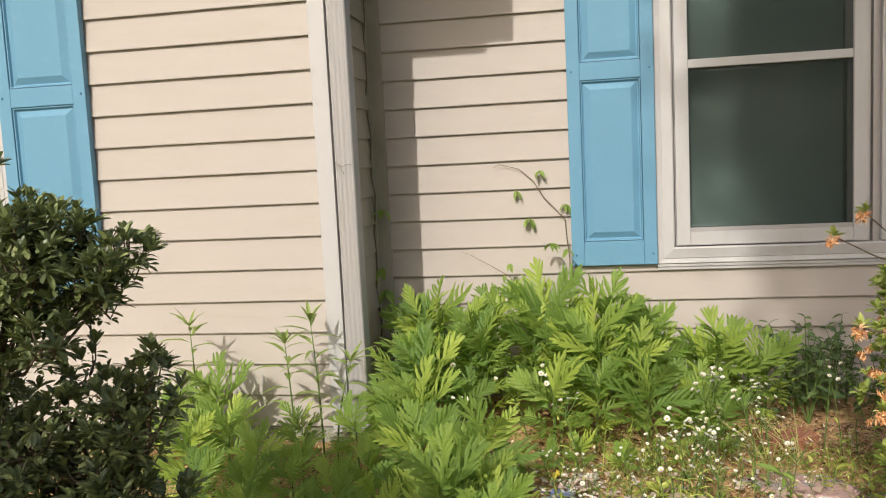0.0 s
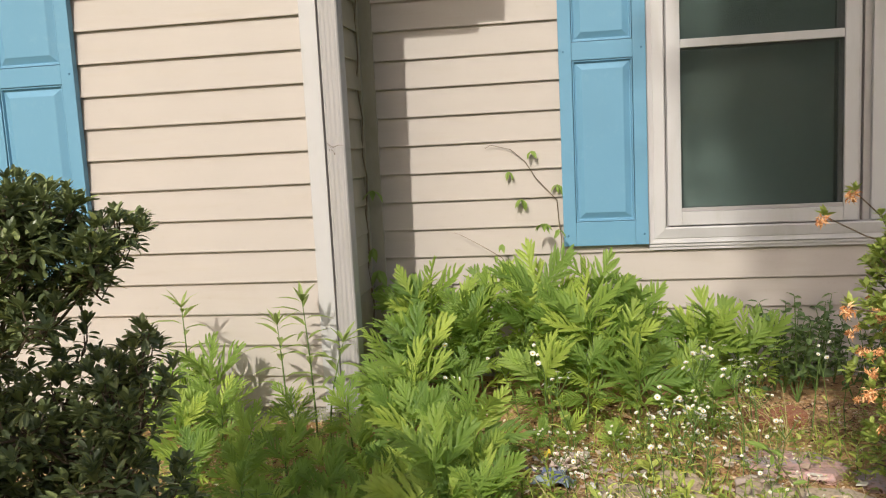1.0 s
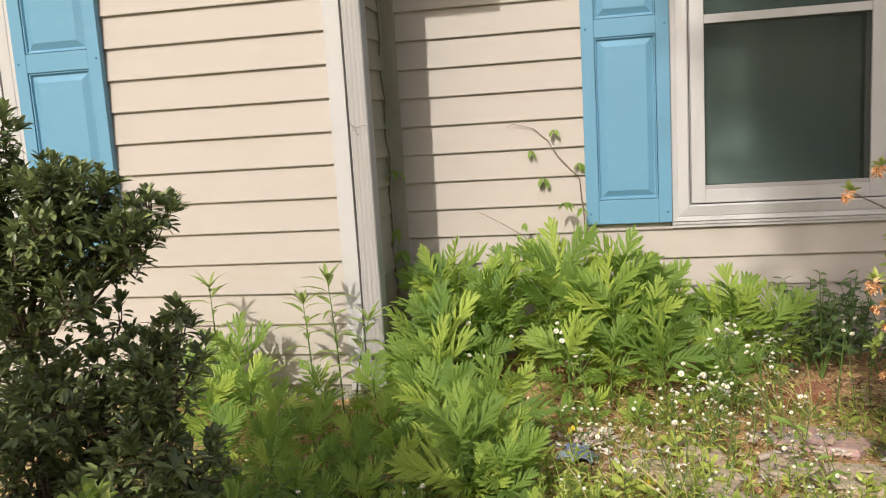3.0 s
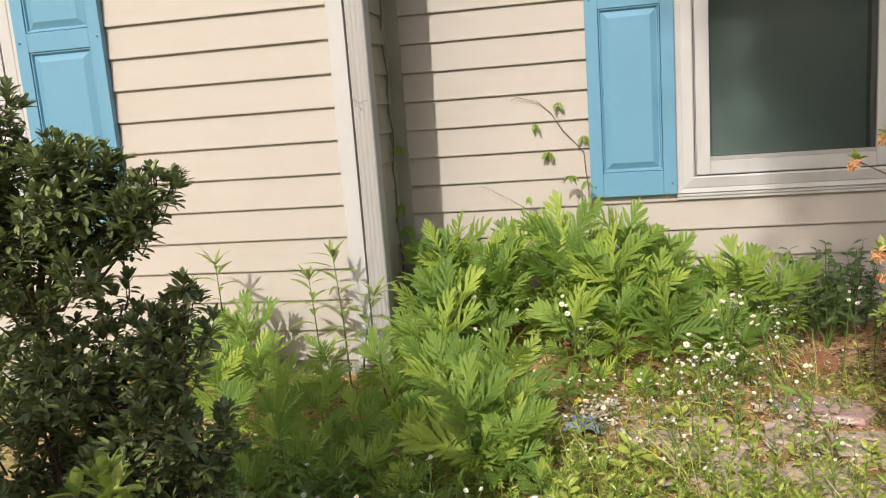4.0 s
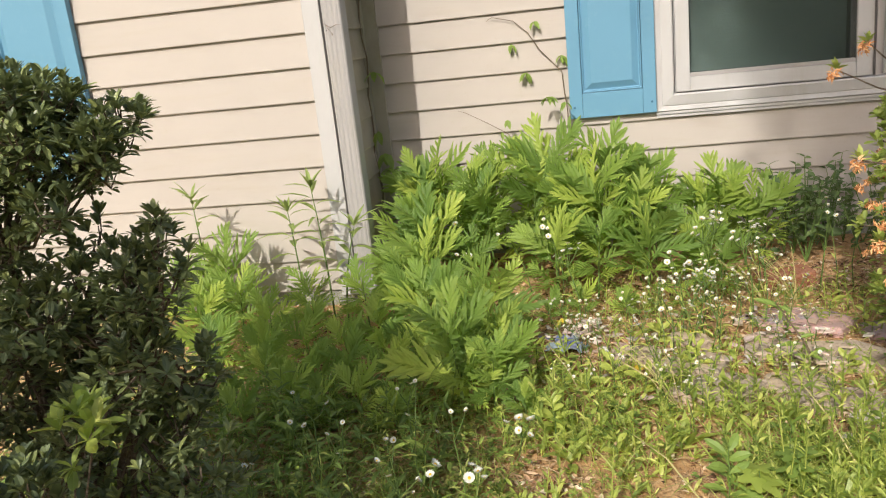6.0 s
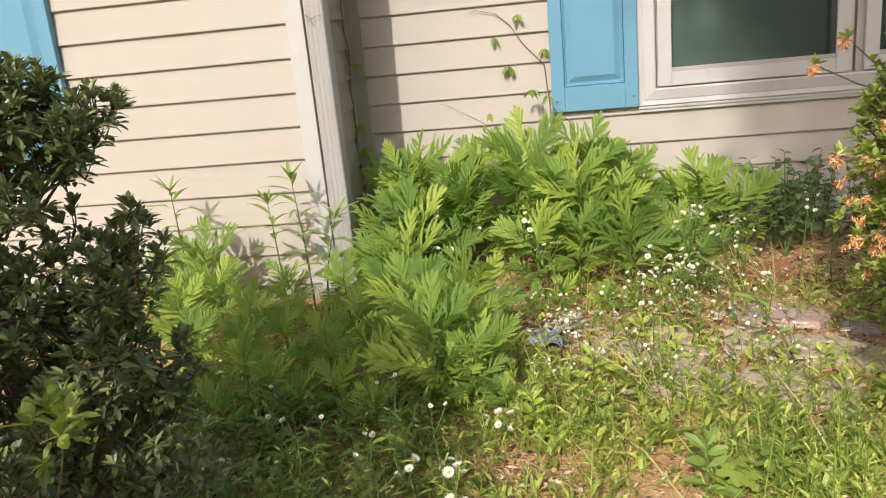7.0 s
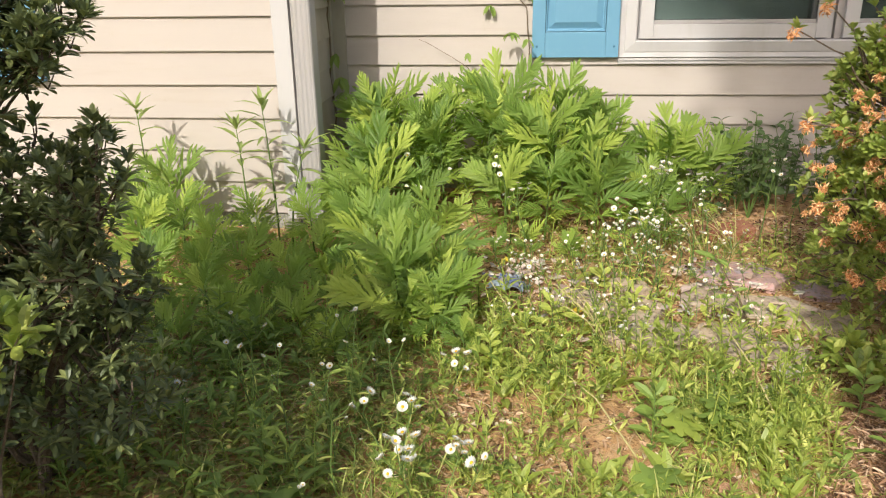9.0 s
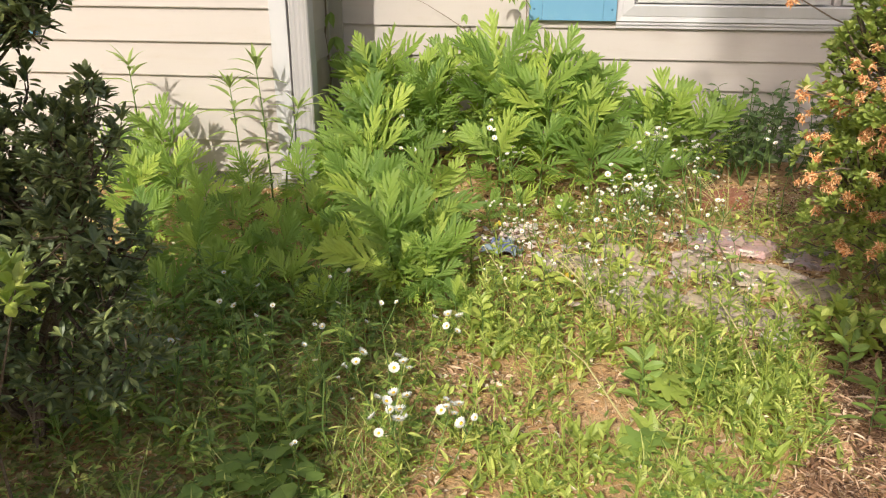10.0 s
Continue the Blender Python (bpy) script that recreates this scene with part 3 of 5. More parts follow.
# ---- plants ----
def frond(seed, length, width, pairs):
    """A deeply cut fern-like leaf along +y: toothed finger lobes on a winged midrib."""
    r = random.Random(seed)
    vs, fs = [], []
    arch, lift, sway = r.uniform(0.10, 0.30), r.uniform(0.05, 0.28), r.uniform(-0.05, 0.05)

    def mid(s):
        return Vector((sway * math.sin(s * 3) * length, s * length, length * (0.16 * math.sin(s * 2.2) - arch * s * s)))

    n = 8
    for i in range(n + 1):
        s = i / n
        w = 0.0014 + (0.0065 * (1.15 - s) if s > 0.2 else 0.0)
        m = mid(s)
        vs.extend([m + Vector((-w, 0, 0.002)), m, m + Vector((w, 0, 0.002))])
    for i in range(n):
        for k in (0, 1):
            fs.append((i * 3 + k, i * 3 + k + 1, i * 3 + k + 4, i * 3 + k + 3))
    lobes = [(side, 0.22 + 0.66 * (i + 0.18 * side * (i > 0)) / (pairs - 1)) for i in range(pairs) for side in (-1, 1)]
    for side, s in lobes + [(0, 0.93)]:
        shape = min(1.0, 0.66 + 1.5 * (s - 0.2)) * min(1.0, (1.20 - s) / 0.62)
        ln = (width * 1.08 * shape if side else width * 0.55) * r.uniform(0.82, 1.15)
        ang = radians(48 - 30 * s + r.uniform(-7, 7)) * side
        hw = width * 0.104 * r.uniform(0.85, 1.15) * (0.75 + 0.25 * shape)
        d = Vector((math.sin(ang), math.cos(ang), 0))
        q = Vector((d.y, -d.x, 0))
        m = mid(s)
        up, dr = (lift if side else 0.0), r.uniform(0.12, 0.42)

        def at(u, v):
            return m + d * (ln * u) + q * (hw * v) + Vector((0, 0, ln * (up * u - dr * u * u) + abs(v) * hw * 0.28))

        k = len(vs)
        outline = ((0.0, 0.75), (0.26, 0.66), (0.42, 1.05), (0.47, 0.78), (0.63, 0.92), (0.68, 0.60), (0.82, 0.55), (1.0, 0.0))
        vs.extend([at(u, 0) for u, v in outline[:-1]])
        vs.extend([at(u, v) for u, v in outline[:-1]] + [at(u, -v * 0.95) for u, v in outline[:-1]] + [at(1.0, 0)])
        e, tip = len(outline) - 1, k + 3 * (len(outline) - 1)
        for i in range(e - 1):
            fs.append((k + i, k + e + i, k + e + i + 1, k + i + 1))
            fs.append((k + i, k + i + 1, k + 2 * e + i + 1, k + 2 * e + i))
        fs.append((k + e - 1, k + 2 * e - 1, tip))
        fs.append((k + e - 1, tip, k + 3 * e - 1))
    return [tuple(v) for v in vs], fs


FRONDS = [data_of("frond", *frond(s, 0.185, random.Random(s).uniform(0.074, 0.100), random.Random(s + 50).choice((5, 6, 6, 7))), FERN) for s in range(9)]


def fern_plant(seed, h, leaves, size):
    """A weed with an upright stem, spreading lower leaves and a crown of erect ones."""
    r = random.Random(seed)
    t = tagged(new("fern_weed"), "bright green weed with deeply lobed fern-like leaves", "weed", group="fern-leaved weeds")
    lean = Vector((r.uniform(-0.10, 0.10), r.uniform(-0.12, 0.04), 1))
    stem = h - 0.11 * size
    child("stem", data_of("stem", *tube([lean * stem * k / 4 for k in range(5)], (0.005, 0.0045, 0.004, 0.003, 0.0015), 5), STEM_GREEN), t)
    for i in range(leaves):
        s = (i + 0.5) / leaves
        az = i * 2.4 + r.uniform(-0.35, 0.35)
        near = 0.5 + 0.5 * math.cos(az)
        el = radians(6 + 24 * s + 46 * (1 - near) * (0.5 + 0.5 * s) + r.uniform(-9, 9)) if s < 0.72 else radians(r.uniform(50, 76) if near < 0.6 else r.uniform(30, 55))
        k = size * r.uniform(0.78, 1.12) * (0.80 + 0.35 * s if s < 0.75 else 1.0)
        child("frond", r.choice(FRONDS), t, sunward(lean * stem * (0.22 + 0.78 * s), (math.sin(az) * math.cos(el), -math.cos(az) * math.cos(el), math.sin(el)), k, r.uniform(-0.45, 0.45)))
    return t


def sunward(p, direction, scale, roll):
    """Lays +y along direction with the upper side turned to the sun."""
    d = Vector(direction).normalized()
    side = d.cross(Vector((0.0, -0.62, 0.78)))
    side.normalize()
    m = Matrix((side, d, side.cross(d))).transposed().to_4x4()
    return Matrix.Translation(p) @ m @ Matrix.Rotation(roll, 4, "Y") @ Matrix.Scale(scale, 4)


def stand(x, y, h_scale, spin):
    return Matrix.Translation((x, y, rise(x, y))) @ Matrix.Rotation(spin, 4, "Z") @ Matrix.Scale(h_scale, 4)


def put(x, y, h_scale, spin, lift=0.0):
    k = 1 - 0.03 * y
    x, y = plot(x, y)
    return Matrix.Translation((x, y, rise(x, y) + lift)) @ Matrix.Rotation(spin, 4, "Z") @ Matrix.Scale(h_scale * k, 4)


def spread(protos, count, x0, x1, y0, y1, size, seed, gap=0.05):
    """Copies of the prototypes over a patch; size(x, y) is the plant's height, or 0 for none."""
    r = random.Random(seed)
    done = []
    tries = 0
    while len(done) < count and tries < count * 60:
        tries += 1
        x, y = r.uniform(x0, x1), r.uniform(y0, y1)
        h = size(x, y)
        if h <= 0 or any((x - a) ** 2 + (y - b) ** 2 < gap * gap for a, b in done):
            continue
        done.append((x, y))
        ob, base = r.choice(protos)
        h *= r.uniform(0.85, 1.05)
        copy_thing(ob, put(x, y, h / base, r.uniform(-0.9, 0.9)))


def height_of(t):
    return max((o.matrix_basis @ v.co).z for o in t.children for v in o.data.vertices)


def ferns_of(*list_of):
    return [(t, height_of(t)) for t in [fern_plant(*args) for args in list_of]]


tall = ferns_of((1, 0.52, 22, 0.95), (2, 0.56, 24, 1.0), (3, 0.50, 21, 1.05), (4, 0.58, 25, 0.95))
middling = ferns_of((5, 0.36, 15, 0.95), (6, 0.38, 17, 0.90), (7, 0.34, 14, 1.0), (10, 0.36, 16, 0.85))
low = ferns_of((8, 0.22, 9, 0.85), (9, 0.24, 10, 0.80))
fern_rows = (
    (tall, ((-0.67, -0.30, 0.58), (-0.52, -0.28, 0.60), (-0.40, -0.36, 0.56), (-0.29, -0.27, 0.59), (-0.19, -0.36, 0.58), (-0.07, -0.25, 0.64), (0.03, -0.33, 0.60), (0.14, -0.27, 0.62), (0.23, -0.34, 0.58), (0.32, -0.30, 0.48), (-0.60, -0.47, 0.53), (-0.33, -0.50, 0.54), (-0.05, -0.46, 0.57), (0.12, -0.48, 0.53), (-0.46, -0.46, 0.52), (0.24, -0.50, 0.46))),
    (middling, ((0.47, -0.36, 0.40), (0.57, -0.32, 0.46), (0.66, -0.36, 0.41), (0.75, -0.28, 0.37), (-0.70, -0.58, 0.42), (-0.54, -0.64, 0.42), (-0.42, -0.64, 0.34), (-0.08, -0.70, 0.42), (0.07, -0.68, 0.38), (0.25, -0.72, 0.34), (0.42, -0.66, 0.36), (0.50, -0.76, 0.30))),
    (middling, ((-0.64, -0.84, 0.36), (-0.50, -0.90, 0.36), (-0.76, -0.92, 0.32), (-0.50, -1.10, 0.36), (-0.39, -1.18, 0.33), (-0.29, -1.20, 0.34), (-0.58, -1.02, 0.33), (-0.21, -1.46, 0.29), (-0.36, -1.38, 0.28))),
    (middling, ((-1.19, -1.06, 0.36), (-1.29, -1.12, 0.30), (-1.05, -1.12, 0.30), (-1.20, -1.26, 0.25), (-0.96, -0.96, 0.30), (-1.31, -0.80, 0.36), (-1.44, -0.76, 0.33), (-1.57, -0.80, 0.35), (-1.68, -0.84, 0.32))),
    (low, ((-0.29, -1.56, 0.24), (-0.47, -1.34, 0.26), (-0.15, -1.60, 0.17), (-0.92, -1.70, 0.23), (-0.83, -1.56, 0.24), (-0.70, -1.40, 0.25), (-0.60, -1.28, 0.26), (-0.76, -1.22, 0.24), (-0.97, -1.40, 0.23), (-0.62, -1.58, 0.23), (-0.50, -1.66, 0.20), (-0.90, -1.20, 0.28), (-1.02, -1.28, 0.27), (-0.55, -1.45, 0.25), (-0.78, -1.42, 0.25), (-0.72, -1.62, 0.21), (-0.66, -1.12, 0.30), (0.02, -0.86, 0.18), (0.16, -0.90, 0.16), (-0.10, -0.90, 0.16), (-1.08, -1.52, 0.22))),
    (middling, ((-0.24, -1.58, 0.28), (-0.33, -1.52, 0.34), (-0.28, -1.38, 0.34))),
)
rf = random.Random(90)
placed = []
for protos, row in fern_rows:
    for k, (x, y, h) in enumerate(row):
        ob, base = protos[(k * 5 + 1) % len(protos)]
        m = stand(x, y, h / base, rf.uniform(-0.8, 0.8))
        if ob in placed:
            copy_thing(ob, m)
        else:
            ob.matrix_basis = m
            placed.append(ob)


def narrow_weed(seed, h):
    """A tall stem with drooping narrow leaves."""
    r = random.Random(seed)
    t = tagged(new("narrow_leaf_weed"), "tall thin weed with drooping narrow leaves", "weed", group="narrow-leaved weeds")
    bend = r.uniform(-0.22, 0.22)
    pts = [Vector((bend * h * (k / 5) ** 2, 0, h * k / 5)) for k in range(6)]
    child("stem", data_of("stem", *tube(pts, (0.0042, 0.004, 0.0036, 0.003, 0.0024, 0.0015), 5), STEM_GREEN), t)
    me = [data_of("leaf", *leaf(0.165, 0.033, 0.3, d, 0.65), GOLDEN) for d in (0.15, 0.4, 0.65)]
    n = 11
    for i in range(n):
        s = 0.3 + 0.7 * ((i + 1) / n) ** 0.6
        az = i * 2.4 + r.uniform(-0.3, 0.3)
        el = radians(28 + 22 * s ** 9)
        child("leaf", me[1 + i % 2], t, place((bend * h * s * s, 0, h * s), (math.sin(az) * math.cos(el), math.cos(az) * math.cos(el), math.sin(el)), r.uniform(0.65, 1.0) * (1.0 - 0.25 * s ** 4)))
    for i in range(6):
        az, el = i * 1.05 + r.uniform(-0.2, 0.2), radians(r.uniform(30, 66))
        child("leaf", me[i % 2], t, place((bend * h, 0, h), (math.sin(az) * math.cos(el), math.cos(az) * math.cos(el), math.sin(el)), r.uniform(0.45, 0.62)))
    return t


for k, (x, y, h) in enumerate(((-1.42, -0.80, 0.52), (-1.04, -0.80, 0.45), (-0.93, -0.80, 0.53), (-0.86, -0.86, 0.38))):
    narrow_weed(k + 40, h).matrix_basis = stand(x, y, 1, k * 1.3)


def rosette(pile, p, normal, leaf_vf, n, r, scale, spread_deg=(25, 75)):
    """A whorl of leaves round a shoot tip."""
    base = turn_to(normal) @ Matrix.Rotation(radians(90), 4, "X") @ Matrix.Scale(-1, 4, (0, 0, 1))
    ax = Vector(normal).normalized()
    u = ax.cross(Vector((0.2, 0.3, 0.9))).normalized()
    v = ax.cross(u)
    for i in range(n):
        az = i * 2.4 + r.uniform(-0.3, 0.3)
        el = radians(r.uniform(*spread_deg))
        d = (u * math.cos(az) + v * math.sin(az)) * math.sin(el) + ax * math.cos(el)
        pile.add(*leaf_vf, place(Vector(p) + ax * (0.006 * (n - i) / n), d, scale * r.uniform(0.75, 1.1), r.uniform(-0.4, 0.4)))


def in_bed(p):
    """A place above the garden plan in world coordinates."""
    return Vector((*plot(p[0], p[1]), p[2] * (1 - 0.03 * p[1])))


def bush(name, label, lobes, base, shoots, mat, leaf_size, seed, whorl=8, inner=0.25, category="shrub", slim=0.44, tight=(8, 58), twigs=4, reach=0.07, stout=1.0):
    """Woody stems and a crown of leaf whorls over the lobes (centre, radii, share of the shoots)."""
    r = random.Random(seed)
    base = in_bed(base)
    t = tagged(new(name), label, category)
    t.location = base
    lf = [blunt_leaf(leaf_size, leaf_size * slim * 1.12, 0.25, 0.12), blunt_leaf(leaf_size * 0.8, leaf_size * slim * 0.95, 0.3, 0.22)]
    pile, wood = Pile(), Pile()
    b = Vector(base)
    for (c, rad, share) in lobes:
        c = in_bed(c) - b
        for i in range(int(shoots * share)):
            d = Vector((r.gauss(0, 1), r.gauss(0, 1), r.gauss(0, 1))).normalized()
            if d.z < -0.35 and r.random() < 0.6:
                d.z = -d.z
            k = 0.86 + 0.22 * noise.noise((d.x * 2.2 + seed, d.y * 2.2, d.z * 2.2)) + r.uniform(-0.07, 0.07)
            long = r.random() < reach
            if long:
                k *= r.uniform(1.08, 1.28)
            elif r.random() < inner:
                k *= r.uniform(0.45, 0.9)
            p = c + Vector((d.x * rad[0], d.y * rad[1], d.z * rad[2])) * k
            if p.z + b.z < 0.03:
                continue
            nrm = (d * 0.7 + Vector((0, -0.1, 0.9))).normalized()
            rosette(pile, p, nrm, lf[i % 2], whorl + r.randint(-2, 2), r, r.uniform(0.8, 1.15), tight if d.z > -0.1 else (30, 85))
            if long:
                rosette(pile, p * 0.94 + c * 0.06, nrm, lf[1], 7, r, 0.95, (35, 80))
            if i % twigs == 0 or long:
                q = c + (p - c) * 0.55 + Vector((0, 0, -0.02))
                wood.add(*tube([q, q * 0.45 + p * 0.55 + Vector((0, 0, -0.008)), p], (0.004, 0.003, 0.002), 4))
        for j in range(2 if share > 0.1 else 1):
            q = c + Vector((r.uniform(-0.5, 0.5) * rad[0], r.uniform(-0.5, 0.5) * rad[1], r.uniform(-0.2, 0.4) * rad[2]))
            wood.add(*tube([(r.uniform(-0.04, 0.04), r.uniform(-0.04, 0.04), -0.03), Vector((q.x * 0.3, q.y * 0.3, q.z * 0.6)), q], (0.011 * stout, 0.008 * stout, 0.004 * stout), 6))
    child("woody_frame", wood.mesh("woody_frame", BARK), t, None, "thin brown woody stems")
    child("crown", pile.mesh("crown", mat), t)
    return t


def tufted_shrub(label, base, boughs, per_area, seed):
    """An evergreen with leaf tufts crowded at the ends of its boughs (x, y, z, radius, density)."""
    r = random.Random(seed)
    t = tagged(new("evergreen_shrub"), label, "shrub", group="evergreens beside the path")
    t.location = base
    b = Vector(base)
    lf = [blunt_leaf(0.035, 0.0125, 0.28, d) for d in (0.05, 0.18, 0.35)]
    pile, wood, forks, n = Pile(), Pile(), [], 0
    for x, y, z, rad, dense in boughs:
        c = Vector((x, y, z)) - b
        if not forks or len(forks) * 4 < n:
            fork = Vector((c.x * 0.6 + r.uniform(-0.05, 0.05), c.y * 0.5, c.z * r.uniform(0.5, 0.7)))
            wood.add(*tube([(r.uniform(-0.05, 0.05), r.uniform(-0.05, 0.05), -0.03), fork * 0.5 + Vector((r.uniform(-0.04, 0.04), 0, 0)), fork], (0.009, 0.007, 0.005), 6))
            forks.append(fork)
        n += 1
        fork = min(forks, key=lambda f: (f - c).length)
        wood.add(*tube([fork, c * 0.55 + fork * 0.45 + Vector((r.uniform(-0.02, 0.02), 0, -0.03)), c], (0.005, 0.0035, 0.002), 5))
        for i in range(max(4, int(per_area * dense * (rad / 0.06) ** 2))):
            d = Vector((r.gauss(0, 1), r.gauss(0, 1), r.gauss(0.15, 1))).normalized()
            k = r.uniform(0.55, 1.08)
            p = c + Vector((d.x * rad, d.y * rad * 1.5, d.z * rad * 0.85)) * k
            axis = Vector((d.x * 0.55, d.y * 0.55 - 0.05, 0.75 + 0.35 * d.z)).normalized()
            wide = (12, 50) if d.z > -0.2 else (35, 95)
            rosette(pile, p, axis, lf[r.randint(0, 2)], r.randint(7, 11), r, r.uniform(0.72, 1.12), wide)
            for j in range(r.randint(2, 4)):
                a = r.uniform(0, 6.28)
                pile.add(*lf[2], place(p - axis * r.uniform(0.012, 0.035), (math.sin(a), math.cos(a), r.uniform(-0.2, 0.6)), r.uniform(0.7, 1.0), r.uniform(-0.5, 0.5)))
            if i % 2 == 0:
                wood.add(*tube([c + (p - c) * 0.2 + Vector((0, 0, -0.02)), p - axis * 0.03, p], (0.003, 0.0022, 0.0015), 4))
    child("woody_frame", wood.mesh("woody_frame", BARK), t, None, "thin brown woody stems")
    child("crown", pile.mesh("crown", EVERGREEN), t)
    return t


upper_boughs = [(-1.09, -2.20, 1.08, 0.07, 1), (-1.18, -2.22, 1.10, 0.07, 1), (-1.03, -2.14, 1.01, 0.055, 1), (-0.95, -2.24, 0.985, 0.05, 1), (-0.885, -2.18, 0.965, 0.045, 1), (-0.805, -2.20, 0.925, 0.036, 1.3), (-0.79, -2.22, 0.885, 0.03, 1.2)]
upper_boughs += [(-1.22 + 0.075 * i + 0.02 * (j % 2), -2.10 - 0.09 * ((i + j) % 3), 0.965 - 0.055 * j, 0.062, 1.15) for j in range(3) for i in range(6 - (j == 0))]
upper_boughs += [(-1.18 + 0.062 * i, -2.14 - 0.08 * (i % 3), 0.80 + 0.012 * (i % 2), 0.05, 0.8) for i in range(6)]
upper_boughs += [(-1.15 + 0.075 * i, -2.10 - 0.09 * (i % 3), 0.735 - 0.02 * (i % 2), 0.05, 0.6) for i in range(4)]
tufted_shrub("dark glossy evergreen shrub with upright tufts of oval leaves", (-1.10, -2.18, 0), [(x - 0.045, y, z + (0.035 if z > 0.83 and x < -0.82 else 0.0), *rest) for x, y, z, *rest in upper_boughs], 26, 5)
lower_boughs = [(-0.775, -2.18, 0.765, 0.022, 1.5), (-0.785, -2.18, 0.715, 0.036, 1.3), (-0.75, -2.17, 0.665, 0.030, 1), (-0.85, -2.20, 0.675, 0.045, 1), (-0.95, -2.22, 0.66, 0.05, 0.8)]
lower_boughs += [(-1.16 + 0.088 * i, -2.14 - 0.07 * ((i + j) % 3), 0.61 - 0.095 * j + 0.02 * (i % 2), 0.075, 1.0) for j in range(4) for i in range(5)]
lower_boughs += [(-1.12 + 0.12 * i, -2.24, 0.20 + 0.03 * (i % 2), 0.09, 0.6) for i in range(4)]
tufted_shrub("lower dark evergreen shrub with a pointed leader, in the shade", (-0.98, -2.24, 0), lower_boughs, 23, 6)
bush("near_evergreen_shrub", "evergreen shrub with pale young shoots", (((-0.96, -2.86, 0.26), (0.32, 0.22, 0.22), 0.80), ((-0.62, -2.72, 0.36), (0.09, 0.08, 0.10), 0.10)), (-0.88, -2.86, 0), 560, EVERGREEN, 0.036, 7, slim=0.36)
bush("tall_evergreen_shrub", "tall open evergreen shrub beside the path", (((-0.45, -3.68, 0.62), (0.19, 0.36, 0.48), 0.22), ((-0.52, -3.68, 1.20), (0.19, 0.34, 0.42), 0.17), ((-0.95, -3.68, 0.88), (0.24, 0.36, 0.74), 0.38), ((-0.68, -3.68, 1.47), (0.16, 0.30, 0.16), 0.12), ((-0.68, -3.68, 0.58), (0.16, 0.30, 0.46), 0.12)), (-0.65, -3.68, 0), 1500, EVERGREEN, 0.045, 8)
bush("young_shoot", "bright young shoot with pale green leaves", (((-0.51, -2.72, 0.485), (0.035, 0.04, 0.05), 1.0),), (-0.58, -2.74, 0), 9, SPROUT, 0.046, 17, 8, slim=0.38, tight=(15, 70), stout=0.3)
bush("garden_shrub", "tall leafy evergreen shrub beside the path", (((0.88, -3.78, 1.46), (0.34, 0.30, 0.62), 0.8), ((1.00, -3.80, 0.8), (0.28, 0.26, 0.5), 0.2)), (1.0, -3.8, 0), 1700, EVERGREEN, 0.05, 29, 9)
azalea = bush("azalea_bush", "green azalea bush full of withered orange blossoms", (((1.31, -1.42, 0.52), (0.46, 0.52, 0.48), 0.62), ((1.01, -1.40, 0.62), (0.15, 0.24, 0.24), 0.14), ((1.01, -1.46, 0.30), (0.14, 0.24, 0.24), 0.14), ((1.22, -1.45, 0.14), (0.34, 0.42, 0.14), 0.10)), (1.31, -1.45, 0), 2700, AZALEA, 0.030, 9, 7, inner=0.2, twigs=14)
bush("young_azalea", "young azalea shoots with bright green leaves", (((0.93, -1.74, 0.07), (0.13, 0.07, 0.04), 0.7), ((1.07, -1.76, 0.06), (0.08, 0.06, 0.03), 0.3)), (0.98, -1.73, 0), 34, SPROUT, 0.050, 19, 7, slim=0.40, tight=(20, 75))
bush("small_evergreen_shrub", "small dark evergreen shrub at the edge of the mulch", (((1.08, -2.06, 0.12), (0.15, 0.13, 0.11), 1.0),), (1.08, -2.06, 0), 150, EVERGREEN, 0.042, 23, 9, slim=0.36)


def withered_blossom(seed):
    r = random.Random(seed)
    pl = Pile()
    for i in range(60):
        d = Vector((r.gauss(0, 1), r.gauss(0, 1), r.gauss(0.2, 0.8))).normalized()
        o = Vector((r.uniform(-1, 1), r.uniform(-1, 1), r.uniform(-1, 1))) * 0.010
        pl.add(*leaf(0.012, 0.0045, r.uniform(0.5, 1.2), r.uniform(0.3, 1.0), 0.8), place(o, d, r.uniform(0.6, 1.2), r.uniform(-1, 1)))
    return pl.mesh("withered_blossom", WITHERED)


BLOOMS = [withered_blossom(s) for s in range(4)]
rb = random.Random(77)
for i in range(200):
    d = Vector((rb.gauss(-0.6, 0.8), rb.gauss(-0.45, 0.8), rb.gauss(0.25, 0.7))).normalized()
    k = 0.93 + 0.2 * noise.noise((d.x * 2.2 + 9, d.y * 2.2, d.z * 2.2)) + rb.uniform(-0.06, 0.08)
    p = Vector((d.x * 0.46 * k, 0.03 + d.y * 0.52 * k, 0.52 + d.z * 0.48 * k))
    if p.z > 0.30 or (p.z > 0.16 and i % 4 == 0):
        child("withered_blossom", BLOOMS[i % 4], azalea, place(p, d, rb.uniform(0.7, 1.1), rb.uniform(-2, 2)))
for i in range(30):
    hi = i % 4 > 0
    d = Vector((rb.gauss(-0.9, 0.6), rb.gauss(-0.5, 0.7), rb.gauss(0.1, 0.7))).normalized()
    p = Vector((-0.29 + d.x * 0.16, 0.05 * hi - 0.01 + d.y * 0.25, (0.62 if hi else 0.30) + d.z * 0.25))
    child("withered_blossom", BLOOMS[i % 4], azalea, place(p, d, rb.uniform(0.7, 1.1), rb.uniform(-2, 2)))


